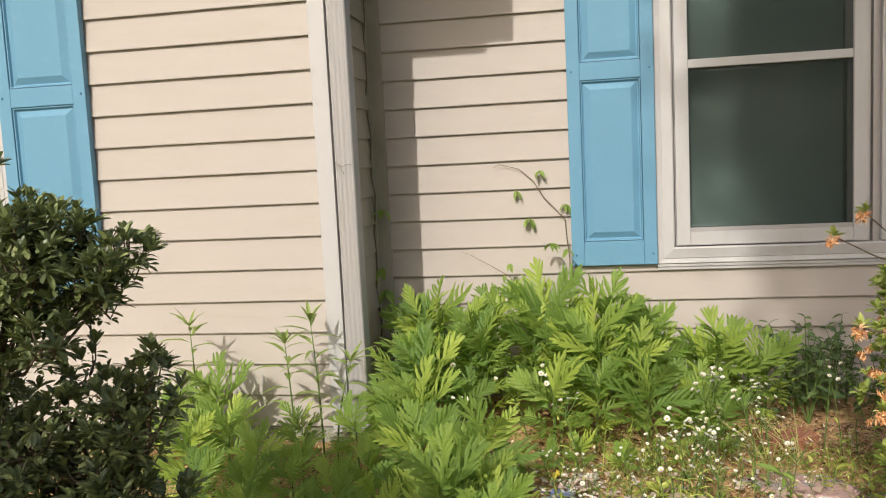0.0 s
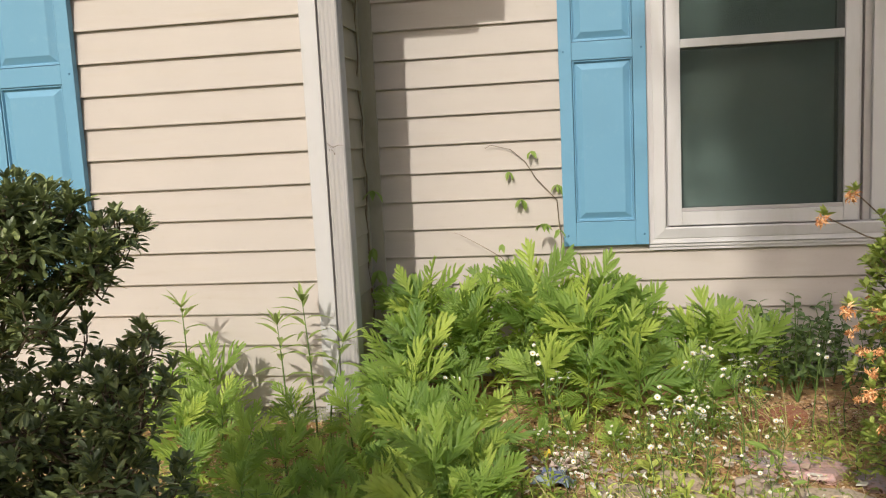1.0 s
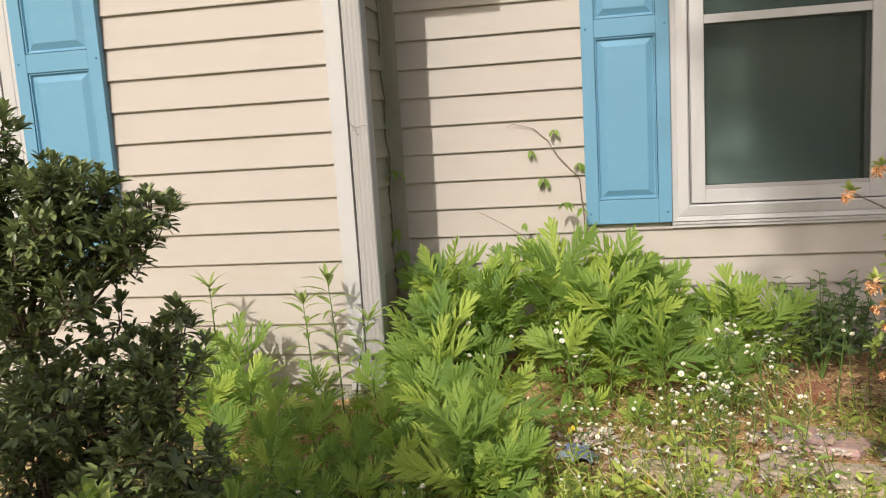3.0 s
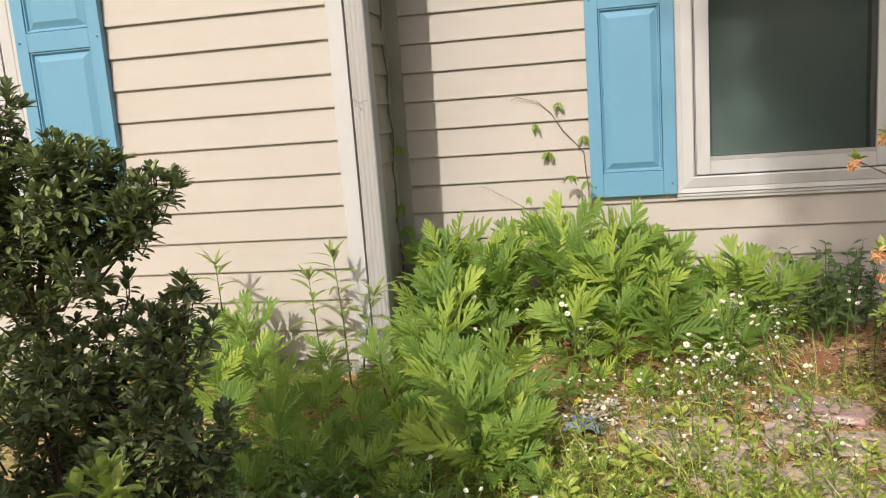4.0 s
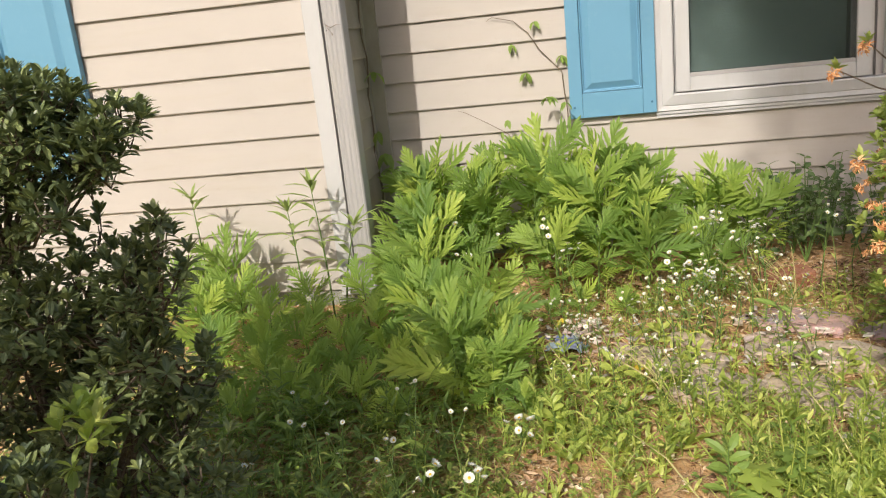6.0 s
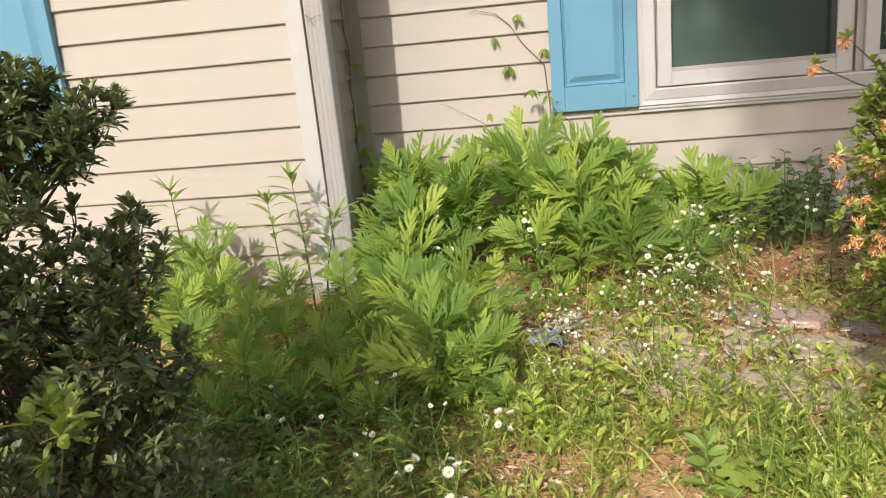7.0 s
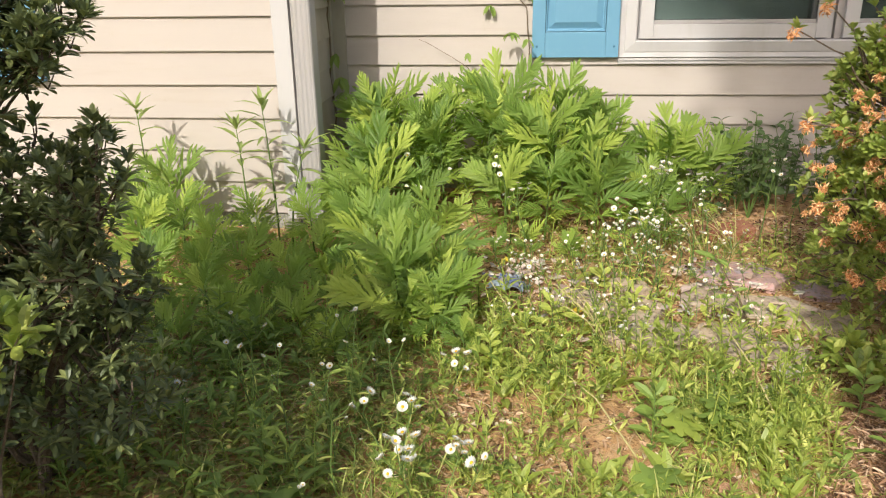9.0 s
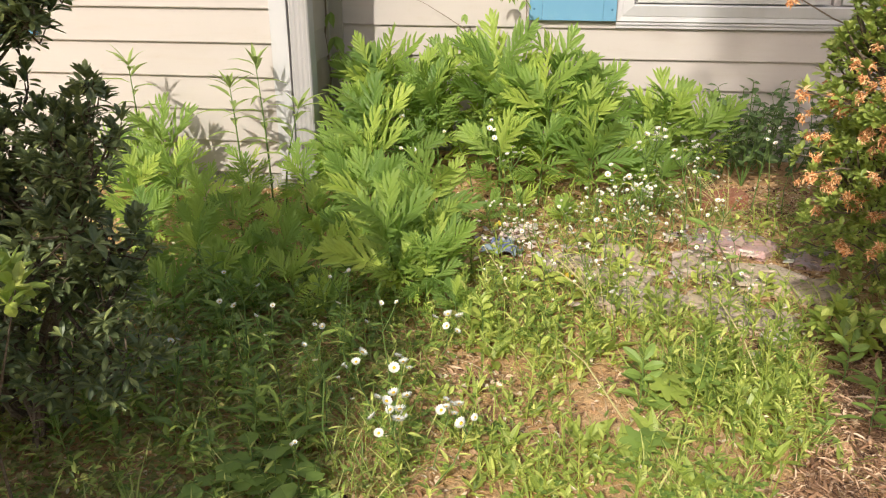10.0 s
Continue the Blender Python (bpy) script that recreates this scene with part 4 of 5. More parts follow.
def side_shoot(points, seed):
    """A long bare twig that ends in a withered blossom and a whorl of leaves."""
    r = random.Random(seed)
    o = azalea.location
    pts = [in_bed(p) - o for p in points]
    child("twig", data_of("twig", *tube(pts, (0.003, 0.0025, 0.002), 5), BARK), azalea, None, "bare brown side twig")
    pl = Pile()
    rosette(pl, pts[-1], (-0.3, -0.2, 0.9), leaf(0.036, 0.014, 0.25, 0.15, 0.9), 9, r, 1.0, (10, 70))
    child("leaf_whorl", pl.mesh("leaf_whorl", AZALEA), azalea)
    child("withered_blossom", BLOOMS[seed % 4], azalea, place(pts[-1] + Vector((-0.01, -0.005, -0.012)), (-0.5, -0.3, -0.6), 1.2))


side_shoot(((1.05, -1.25, 0.70), (0.90, -1.21, 0.755), (0.80, -1.2, 0.81)), 1)
side_shoot(((1.08, -1.22, 0.74), (0.95, -1.2, 0.80), (0.875, -1.2, 0.875)), 2)
side_shoot(((1.00, -1.42, 0.52), (0.88, -1.44, 0.58), (0.80, -1.45, 0.60)), 3)
side_shoot(((1.02, -1.5, 0.40), (0.90, -1.52, 0.42), (0.83, -1.54, 0.41)), 4)


# ---- daisy fleabane ----
def flower_meshes():
    pl = Pile()
    for i in range(60):
        a = 2 * math.pi * i / 60
        ln = 0.0105 * (0.9 + 0.2 * ((i * 7) % 5) / 4)
        pl.add([(0.0028, -0.0008, 0), (0.0028, 0.0008, 0), (ln, 0.0011, 0.0013 * ((i * 7) % 5)), (ln, -0.0011, 0.0013 * ((i * 7) % 5))], [(0, 1, 2, 3)], Matrix.Rotation(a, 4, "Z"))
    petals = pl.mesh("flower", PETAL)
    bm = bmesh.new()
    bmesh.ops.create_uvsphere(bm, u_segments=8, v_segments=5, radius=0.0036, matrix=Matrix.Diagonal((1, 1, 0.55, 1)))
    return petals, from_bm("flower_disc", bm, YOLK, True)


PETALS, DISC = flower_meshes()


def fleabane(seed, h, heads, head=1.0):
    r = random.Random(seed)
    t = tagged(new("fleabane"), "daisy fleabane with small white flowers and yellow centres", "flower", group="fleabane plants")
    lv = Pile()
    top = Vector((r.uniform(-0.05, 0.05), r.uniform(-0.05, 0.05), h * 0.72))
    child("stem", data_of("stem", *tube([(0, 0, 0), top * 0.5 + Vector((0.01, 0, 0)), top], (0.0022, 0.0018, 0.0014), 4), STEM_GREEN), t)
    for i in range(5):
        s = 0.15 + 0.15 * i
        lv.add(*leaf(0.045, 0.010, 0.3, 0.3), place(top * s, (math.sin(i * 2.4), math.cos(i * 2.4), 0.6), r.uniform(0.7, 1.1)))
    tagged(child("foliage", lv.mesh("foliage", WEED), t), kind="stuff")
    for i in range(heads):
        a = i * 2.4 + r.uniform(-0.4, 0.4)
        e = top + Vector((math.sin(a) * r.uniform(0.008, 0.045), math.cos(a) * r.uniform(0.008, 0.045), h * 0.28 * r.uniform(0.4, 1.0)))
        child("stalk", data_of("stalk", *tube([top, top * 0.4 + e * 0.6 + Vector((0, 0, -0.004)), e], (0.0013, 0.001, 0.0009), 4), STEM_GREEN), t)
        up = Vector((r.uniform(-0.8, 0.8), r.uniform(-0.9, 0.5), 1)).normalized()
        m = Matrix.Translation(e) @ up.to_track_quat("Z", "Y").to_matrix().to_4x4() @ Matrix.Scale(head * r.uniform(0.65, 1.1), 4)
        f = child("flower", PETALS, t, m)
        child("flower_disc", DISC, f, pose(0, 0, 0.001), "yellow disc")
    return t


fleas = [(fleabane(s, 0.22, n + 2, 0.68), 0.22) for s, n in ((1, 2), (2, 4), (3, 5), (4, 3), (5, 1))]
for (ob, base), (x, y) in zip(fleas, ((0.10, -1.25), (0.24, -1.30), (0.36, -1.12), (0.48, -0.92), (0.05, -1.38))):
    ob.matrix_basis = stand(x, y, 0.9, x * 9)
lanky = [(fleabane(s, 0.30, n + 1, 0.68), 0.30) for s, n in ((11, 1), (12, 2), (13, 1))]
for (ob, base), (x, y) in zip(lanky, ((-0.37, -1.97), (-0.34, -2.27), (-0.58, -2.06))):
    ob.matrix_basis = stand(x, y, 1.0, x * 9)
for k, (x, y, h) in enumerate(((-0.38, -2.15, 0.29), (-0.49, -2.10, 0.28), (-0.70, -2.18, 0.27), (-0.62, -1.96, 0.30), (-0.26, -2.05, 0.28), (-0.36, -2.40, 0.18), (-0.31, -2.24, 0.19), (-0.42, -1.86, 0.27), (0.90, -0.74, 0.34), (0.96, -0.70, 0.30), (0.86, -0.66, 0.36))):
    copy_thing(lanky[k % 3][0], stand(x, y, h / 0.30, k * 1.7))
front = [(fleabane(s, 0.18, n, 1.05), 0.18) for s, n in ((21, 5), (22, 5), (23, 3))]
for (ob, base), (x, y) in zip(front, ((-0.24, -2.13), (-0.18, -2.26), (-0.12, -2.30))):
    ob.matrix_basis = stand(x, y, 1.0, x * 7)
for k, (x, y, h) in enumerate(((-0.25, -2.20, 0.16), (-0.26, -2.12, 0.18), (-0.13, -2.25, 0.16), (-0.18, -1.84, 0.16))):
    copy_thing(front[(k + 1) % 3][0], stand(x, y, h / 0.18, k * 2.1))
spread(fleas, 30, 0.0, 0.75, -1.80, -1.05, lambda x, y: 0.19, 23, 0.06)
spread(fleas, 22, 0.36, 0.70, -1.18, -0.62, lambda x, y: 0.25 + 0.25 * noise.noise((x * 40, y * 40, 4)), 24, 0.04)
spread(fleas, 9, 0.30, 0.48, -1.50, -1.05, lambda x, y: 0.27, 26, 0.04)
spread(fleas, 6, -0.45, 0.35, -0.95, -0.55, lambda x, y: 0.36, 25, 0.06)


def straw_tuft(seed, x, y):
    """Dry grass stalks leaning over."""
    r = random.Random(seed)
    t = tagged(new("dry_grass"), "tuft of leaning straw-coloured grass stalks", "grass", group="dry grass tufts")
    t.matrix_basis = put(x, y, 1.0, 0)
    for i in range(9):
        a = r.uniform(-0.9, 0.9) - 0.9
        e = Vector((math.sin(a) * 0.16, r.uniform(-0.06, 0.08), r.uniform(0.10, 0.24)))
        child("stalk", data_of("stalk", *tube([(0, 0, 0), e * 0.5 + Vector((0, 0, 0.025)), e], (0.0016, 0.0013, 0.0007), 4), STRAW), t)


straw_tuft(1, 0.68, -0.86)
straw_tuft(2, 0.78, -0.82)
straw_tuft(3, 0.35, -1.62)


# ---- the dark herb by the wall ----
def herb(seed, h):
    r = random.Random(seed)
    t = tagged(new("dark_herb"), "dark green herb with paired oval leaves against the wall", "herb", group="herbs by the wall")
    lv = Pile()
    for j in range(4):
        top = Vector((r.uniform(-0.14, 0.14), r.uniform(-0.10, 0.10), h * r.uniform(0.6, 1.05)))
        child("stem", data_of("stem", *tube([(0, 0, 0), top * 0.5, top], (0.003, 0.0025, 0.0015), 4), STEM_GREEN), t)
        for i in range(8):
            s = 0.25 + 0.75 * i / 7
            for side in (0, math.pi):
                a = i * 1.57 + side + j
                lv.add(*leaf(0.048, 0.030, 0.2, 0.3), place(top * s, (math.sin(a), math.cos(a), r.uniform(-0.5, 1.0)), r.uniform(0.6, 1.1) * (1.1 - 0.3 * s), r.uniform(-0.8, 0.8)))
    tagged(child("foliage", lv.mesh("foliage", DARKLEAF), t), kind="stuff")
    return t


herbs = [(herb(s, 0.36), 0.36) for s in (1, 2)]
for k, (ob, base) in enumerate(herbs):
    ob.matrix_basis = put(0.88 + 0.12 * k, -0.25, 1.0, k)
spread(herbs, 11, 0.74, 1.30, -0.42, -0.12, lambda x, y: 0.35 - 0.1 * abs(x - 0.95) + 0.12 * noise.noise((x * 17, y * 17, 5)), 31, 0.07)


# ---- vines ----
def vine(name, label, points, radius, leaf_at, leaf_len, seed):
    r = random.Random(seed)
    t = tagged(new(name), label, "vine")
    child("stem", data_of("stem", *tube(points, [radius * (1 - 0.6 * i / (len(points) - 1)) for i in range(len(points))], 5), STEM_BROWN), t)
    me = data_of("leaf", *leaf(leaf_len, leaf_len * 0.5, 0.25, 0.3), CLOVER)
    for p, n in leaf_at:
        for i in range(n):
            a = (i - (n - 1) / 2) * 0.9
            child("leaf", me, t, place(p, (math.sin(a) * 0.8 + r.uniform(-0.2, 0.2), -0.45, -0.55 + r.uniform(-0.3, 0.35)), r.uniform(0.8, 1.15), r.uniform(-0.4, 0.4)))
    return t


vine("creeper", "thin climbing creeper with drooping leaflets beside the shutter", ((-0.01, -0.30, 0.40), (-0.01, -0.10, 0.68), (-0.02, -0.022, 0.75), (-0.026, -0.022, 0.84), (-0.115, -0.022, 0.94), (-0.16, -0.022, 1.015), (-0.22, -0.022, 1.07), (-0.31, -0.022, 1.094), (-0.335, -0.022, 1.08)), 0.003,
     (((-0.022, -0.026, 0.91), 3), ((-0.18, -0.026, 0.85), 4), ((-0.13, -0.026, 1.06), 2), ((-0.235, -0.026, 0.975), 2), ((-0.09, -0.10, 0.745), 5), ((-0.02, -0.12, 0.72), 3)), 0.05, 3)
vine("dry_creeper", "bare dry creeper stem against the siding", ((-0.2, -0.2, 0.5), (-0.27, -0.10, 0.60), (-0.357, -0.05, 0.645), (-0.457, -0.04, 0.70), (-0.49, -0.04, 0.712)), 0.002, (((-0.27, -0.09, 0.66), 2), ((-0.30, -0.08, 0.61), 1)), 0.04, 4)
crooked = [(XC + 0.016 + 0.007 * math.sin(k * 1.9) + 0.004 * math.sin(k * 0.7), -0.075 + 0.006 * math.cos(k * 1.3), 0.05 + 0.085 * k) for k in range(30)]
vine("corner_vine", "withered vine climbing the dark inner corner", crooked, 0.0045,
     (((-0.84, -0.09, 0.92), 3), ((-0.85, -0.09, 0.66), 2), ((-0.83, -0.10, 0.56), 3), ((-0.80, -0.14, 0.50), 3), ((-0.76, -0.20, 0.44), 4), ((-0.78, -0.18, 0.36), 4)), 0.075, 5)


def snagged_twig():
    """A dry twig with a few curled scraps of leaf caught on the downspout."""
    t = tagged(new("dry_twig"), "thin dry twig snagged on the downspout", "twig")
    t.location = (-0.833, -0.632, 1.12)
    child("twig", data_of("twig", *tube([(-0.03, 0, 0.006), (-0.01, -0.004, -0.006), (0.01, -0.003, 0.002), (0.028, 0, 0.0)], (0.001, 0.0013, 0.001, 0.0007), 4), STEM_BROWN), t)
    child("twig", data_of("twig", *tube([(-0.028, 0, 0.004), (-0.018, -0.004, -0.014), (-0.008, -0.003, -0.026)], (0.0009, 0.0009, 0.0006), 4), STEM_BROWN), t)
    me = data_of("leaf", *leaf(0.010, 0.006, 0.6, 0.5), BARK)
    for p, d in (((-0.008, -0.003, -0.026), (0.3, -0.2, -1)), ((-0.024, -0.002, -0.010), (-0.6, -0.2, -0.8)), ((-0.03, 0, 0.006), (-0.5, -0.3, 0.6))):
        child("leaf", me, t, place(p, d))


snagged_twig()


# ---- single seedlings and violets ----
def palmate(radius):
    """A five-lobed leaf along +y."""
    vs, fs = [(0, radius * 0.35, 0.0)], []
    n = 30
    for i in range(n + 1):
        a = radians(-160 + 320 * i / n)
        lobe = 0.62 + 0.38 * math.cos(5 * a * 1.02) ** 1
        k = radius * (0.34 + 0.72 * lobe) * (1.0 if abs(a) < 2.2 else 0.75)
        vs.append((math.sin(a) * k, radius * 0.35 + math.cos(a) * k, -0.12 * k))
    fs = [(0, i, i + 1) for i in range(1, n + 1)]
    return vs, fs


def seedling(x, y, h, seed, tone):
    r = random.Random(seed)
    t = tagged(new("maple_seedling"), "tree seedling with a few broad lobed leaves", "seedling", group="tree seedlings")
    t.matrix_basis = put(x, y, 1.0, 0)
    child("stem", data_of("stem", *tube([(0, 0, -0.01), (0.004, 0, h * 0.5), (0, 0, h)], (0.002, 0.0016, 0.0012), 4), STEM_GREEN), t)
    me = data_of("leaf", *palmate(0.036), tone)
    for i in range(4):
        a = i * 1.7 + seed
        child("leaf", me, t, place((0, 0, h * (0.7 + 0.1 * i)), (math.sin(a), math.cos(a) - 0.3, r.uniform(-0.1, 0.35)), r.uniform(0.7, 1.15), r.uniform(-0.5, 0.5)))
    return t


seedling(0.47, -2.08, 0.09, 1, SPROUT)
seedling(0.55, -2.03, 0.10, 2, CLOVER)
seedling(0.41, -2.25, 0.06, 3, CLOVER)


def violet(seed):
    """Rounded leaves on short stalks."""
    r = random.Random(seed)
    t = tagged(new("violet_plant"), "low violet with broad rounded leaves in the shade", "violet", group="violets")
    me = data_of("leaf", *leaf(0.052, 0.05, 0.12, 0.15, 1.0), CLOVER)
    for i in range(8):
        a = i * 2.4 + r.uniform(-0.3, 0.3)
        e = Vector((math.sin(a) * 0.035, math.cos(a) * 0.035, r.uniform(0.03, 0.07)))
        child("stalk", data_of("stalk", *tube([(0, 0, 0), e * 0.6 + Vector((0, 0, 0.012)), e], (0.0015, 0.0012, 0.001), 4), STEM_GREEN), t)
        child("leaf", me, t, place(e, (math.sin(a), math.cos(a), r.uniform(-0.15, 0.3)), r.uniform(0.7, 1.1), r.uniform(-0.3, 0.3)))
    return t


violets = [(violet(s), 0.07) for s in (1, 2)]
for (ob, base), (x, y) in zip(violets, ((-0.30, -2.44), (-0.24, -2.50))):
    ob.matrix_basis = put(x, y, 1.0, x * 20)
spread(violets, 3, -0.40, -0.18, -2.58, -2.40, lambda x, y: 0.06, 41, 0.05)


def flat_stone(seed, rx, ry, t=0.05):
    r = random.Random(seed)
    bm = bmesh.new()
    n = r.randint(5, 7)
    lo, hi, top = [], [], []
    for i in range(n):
        a = 2 * math.pi * (i + r.uniform(-0.25, 0.25)) / n
        k = r.uniform(0.85, 1.15)
        x, y = math.cos(a) * rx * k, math.sin(a) * ry * k
        lo.append(bm.verts.new((x, y, -0.03)))
        hi.append(bm.verts.new((x, y, t - 0.006)))
        top.append(bm.verts.new((x * 0.96, y * 0.96, t + r.uniform(-0.003, 0.003))))
    c = bm.verts.new((0, 0, t + 0.002))
    for i in range(n):
        j = (i + 1) % n
        bm.faces.new((lo[i], lo[j], hi[j], hi[i]))
        bm.faces.new((hi[i], hi[j], top[j], top[i]))
        bm.faces.new((top[i], top[j], c))
    return from_bm("flagstone", bm, STONE)


def plantain(seed):
    """A rosette of broad upright leaves."""
    r = random.Random(seed)
    t = tagged(new("plantain"), "pale yellow-green rosette of broad upright leaves", "weed", group="plantain rosettes")
    me = [data_of("leaf", *leaf(0.085, w, 0.25, d, 0.95), SPROUT) for w, d in ((0.022, 0.25), (0.030, 0.4))]
    for i in range(7):
        a = i * 2.4 + r.uniform(-0.3, 0.3)
        child("leaf", me[i % 2], t, place((0, 0, 0.002), (math.sin(a), math.cos(a), r.uniform(0.5, 2.6)), r.uniform(0.65, 1.1), r.uniform(-0.4, 0.4)))
    return t


plantains = [(plantain(s), 0.08) for s in (1, 2, 3)]
for (ob, base), (x, y) in zip(plantains, ((0.08, -1.89), (0.30, -2.22), (0.38, -2.27))):
    ob.matrix_basis = put(x, y, 1.0, x * 20)
for k, (x, y, s) in enumerate(((0.44, -2.20, 0.9), (0.15, -2.26, 0.8), (0.66, -2.24, 0.8), (0.35, -1.80, 0.9), (0.60, -1.66, 0.9), (0.20, -1.62, 0.8), (0.50, -2.34, 0.8), (0.72, -1.98, 1.0), (0.64, -2.06, 1.0), (0.57, -1.92, 0.9), (0.46, -1.50, 0.9), (0.10, -1.48, 0.9))):
    copy_thing(plantains[k % 3][0], put(x, y, s, k * 1.1))


def seedling(seed, h, mat, size, label):
    """A young upright weed with broad leaves on a short stem."""
    r = random.Random(seed)
    t = tagged(new("young_weed"), label, "weed", group="young weeds")
    top = Vector((r.uniform(-0.25, 0.25), r.uniform(-0.2, 0.1), 1)) * h
    child("stem", data_of("stem", *tube([(0, 0, -0.004), top * 0.5 + Vector((0.004, 0, 0)), top], (0.0024, 0.0018, 0.0012), 5), STEM_GREEN), t)
    me = [data_of("leaf", *blunt_leaf(size, size * w, 0.3, d), mat) for w, d in ((0.34, 0.25), (0.46, 0.4))]
    n = int(7 + h * 40)
    for i in range(n):
        u = i / (n - 1)
        a = i * 2.4 + r.uniform(-0.4, 0.4)
        child("leaf", me[i % 2], t, sunward(top * (0.15 + 0.85 * u), (math.sin(a), math.cos(a), 0.15 + 1.1 * u + r.uniform(-0.2, 0.3)), (1.1 - 0.35 * u) * r.uniform(0.7, 1.1), r.uniform(-0.4, 0.4)))
    return t


limes = [seedling(s, h, LIME, 0.062, "young yellow-green leafy weed sprouting between stones") for s, h in ((61, 0.10), (62, 0.07), (63, 0.13))]
for ob, (x, y) in zip(limes, ((-0.13, -1.30), (-0.10, -1.25), (0.16, -1.26))):
    ob.matrix_basis = stand(x, y, 1.0, x * 20)
for k, (x, y, s) in enumerate(((0.09, -1.43, 1.0), (0.17, -1.46, 1.1), (0.80, -0.98, 0.8), (0.90, -1.00, 0.9), (0.75, -1.32, 0.8), (-0.07, -1.71, 0.9), (0.08, -1.82, 0.8), (0.28, -1.69, 0.8), (0.55, -1.36, 0.8), (0.34, -1.30, 0.9), (0.24, -1.12, 0.9), (0.86, -1.55, 1.0), (0.66, -1.52, 0.8))):
    copy_thing(limes[k % 3], stand(x, y, s, k * 1.3))
dark_weed = seedling(64, 0.15, CLOVER, 0.070, "upright weed with broad dark green leaves in the lawn")
dark_weed.matrix_basis = stand(0.31, -1.98, 1.0, 0.4)
for x, y, s, a in ((0.47, -1.84, 0.8, 2.0), (0.66, -1.84, 0.9, 3.2), (0.68, -2.08, 0.5, 1.0), (0.80, -2.02, 0.9, 4.0), (0.84, -2.14, 1.0, 5.0), (0.80, -1.84, 0.9, 0.5)):
    copy_thing(dark_weed, stand(x, y, s, a))


def leaning_weed():
    """A dark stem leaning over the flagstones, leafy at its top."""
    t = tagged(new("leaning_weed"), "leaning dark-stemmed weed with a leafy top over flagstones", "weed")
    t.matrix_basis = stand(0.68, -1.38, 1.0, 0.0)
    r = random.Random(4)
    top = Vector((-0.13, 0.03, 0.24))
    child("stem", data_of("stem", *tube([(0, 0, -0.01), top * 0.5 + Vector((0.012, 0, 0)), top], (0.0034, 0.003, 0.002), 6), STEM_BROWN), t)
    me = data_of("leaf", *blunt_leaf(0.065, 0.019, 0.3, 0.3), CLOVER)
    for i in range(13):
        u = max(0.35, 1 - i * 0.07) if i > 5 else 1 - 0.02 * i
        a = i * 2.4
        child("leaf", me, t, sunward(top * u, (math.sin(a), math.cos(a), r.uniform(-0.2, 0.7)), r.uniform(0.6, 1.1), r.uniform(-0.3, 0.3)))


leaning_weed()


def straw_stalk(x, y, end, bow):
    """One long dry stalk arching over the lawn."""
    t = tagged(new("dry_stalk", data_of("dry_stalk", *tube([(0, 0, -0.004), Vector(end) * 0.5 + Vector((0, 0, bow)), end], (0.0026, 0.002, 0.001), 5), STRAW)), "long straw-coloured dry stalk arching over the lawn", "grass", group="dry stalks")
    t.matrix_basis = stand(x, y, 1.0, 0.0)


straw_stalk(0.28, -2.02, (-0.18, 0.28, 0.07), 0.03)
straw_stalk(0.62, -1.90, (-0.10, 0.22, 0.16), 0.02)
straw_stalk(0.02, -1.52, (-0.11, 0.10, 0.16), 0.02)


def dead_leaf(seed, x, y, size):
    """A curled dry leaf."""
    r = random.Random(seed)
    vs, fs = [], []
    n = 6
    for j in range(n + 1):
        v = j / n
        w = size * 0.26 * math.sin(math.pi * (0.08 + 0.9 * v)) ** 0.8
        for i in range(5):
            u = i / 2 - 1
            vs.append((u * w, (v - 0.5) * size, size * (0.16 * u * u + 0.16 * math.sin(v * 4 + seed)) + 0.002 * r.random()))
    for j in range(n):
        for i in range(4):
            k = j * 5 + i
            fs.append((k, k + 1, k + 6, k + 5))
    x, y = plot(x, y)
    o = tagged(new("dead_leaf", data_of("dead_leaf", vs, fs, DRYLEAF, True)), "curled brown dead leaf on the mulch", "leaf", group="dead leaves")
    o.matrix_basis = pose(x, y, rise(x, y) + 0.02, r.uniform(-12, 12), r.uniform(-12, 12), r.uniform(0, 360))


for k, (x, y, s) in enumerate(((0.54, -2.25, 0.045), (0.80, -2.22, 0.05), (0.72, -2.34, 0.05), (0.84, -1.93, 0.045), (0.70, -2.12, 0.035), (0.05, -0.98, 0.05), (0.16, -1.08, 0.04), (-0.10, -1.12, 0.045))):
    dead_leaf(k, x, y, s)
for k, (x, y, s) in enumerate(((0.777, -1.69, 1.0), (0.71, -1.80, 0.6), (0.30, -1.25, 0.5))):
    p = tagged(new("stone", flat_stone(51 + k, 0.045 * s, 0.03 * s, 0.022)), "small pale stone among the weeds", "stone", group="pale stones")
    p.data.materials[0] = PALE
    x, y = plot(x, y)
    p.matrix_basis = pose(x, y, rise(x, y), 5, -4, k * 50)


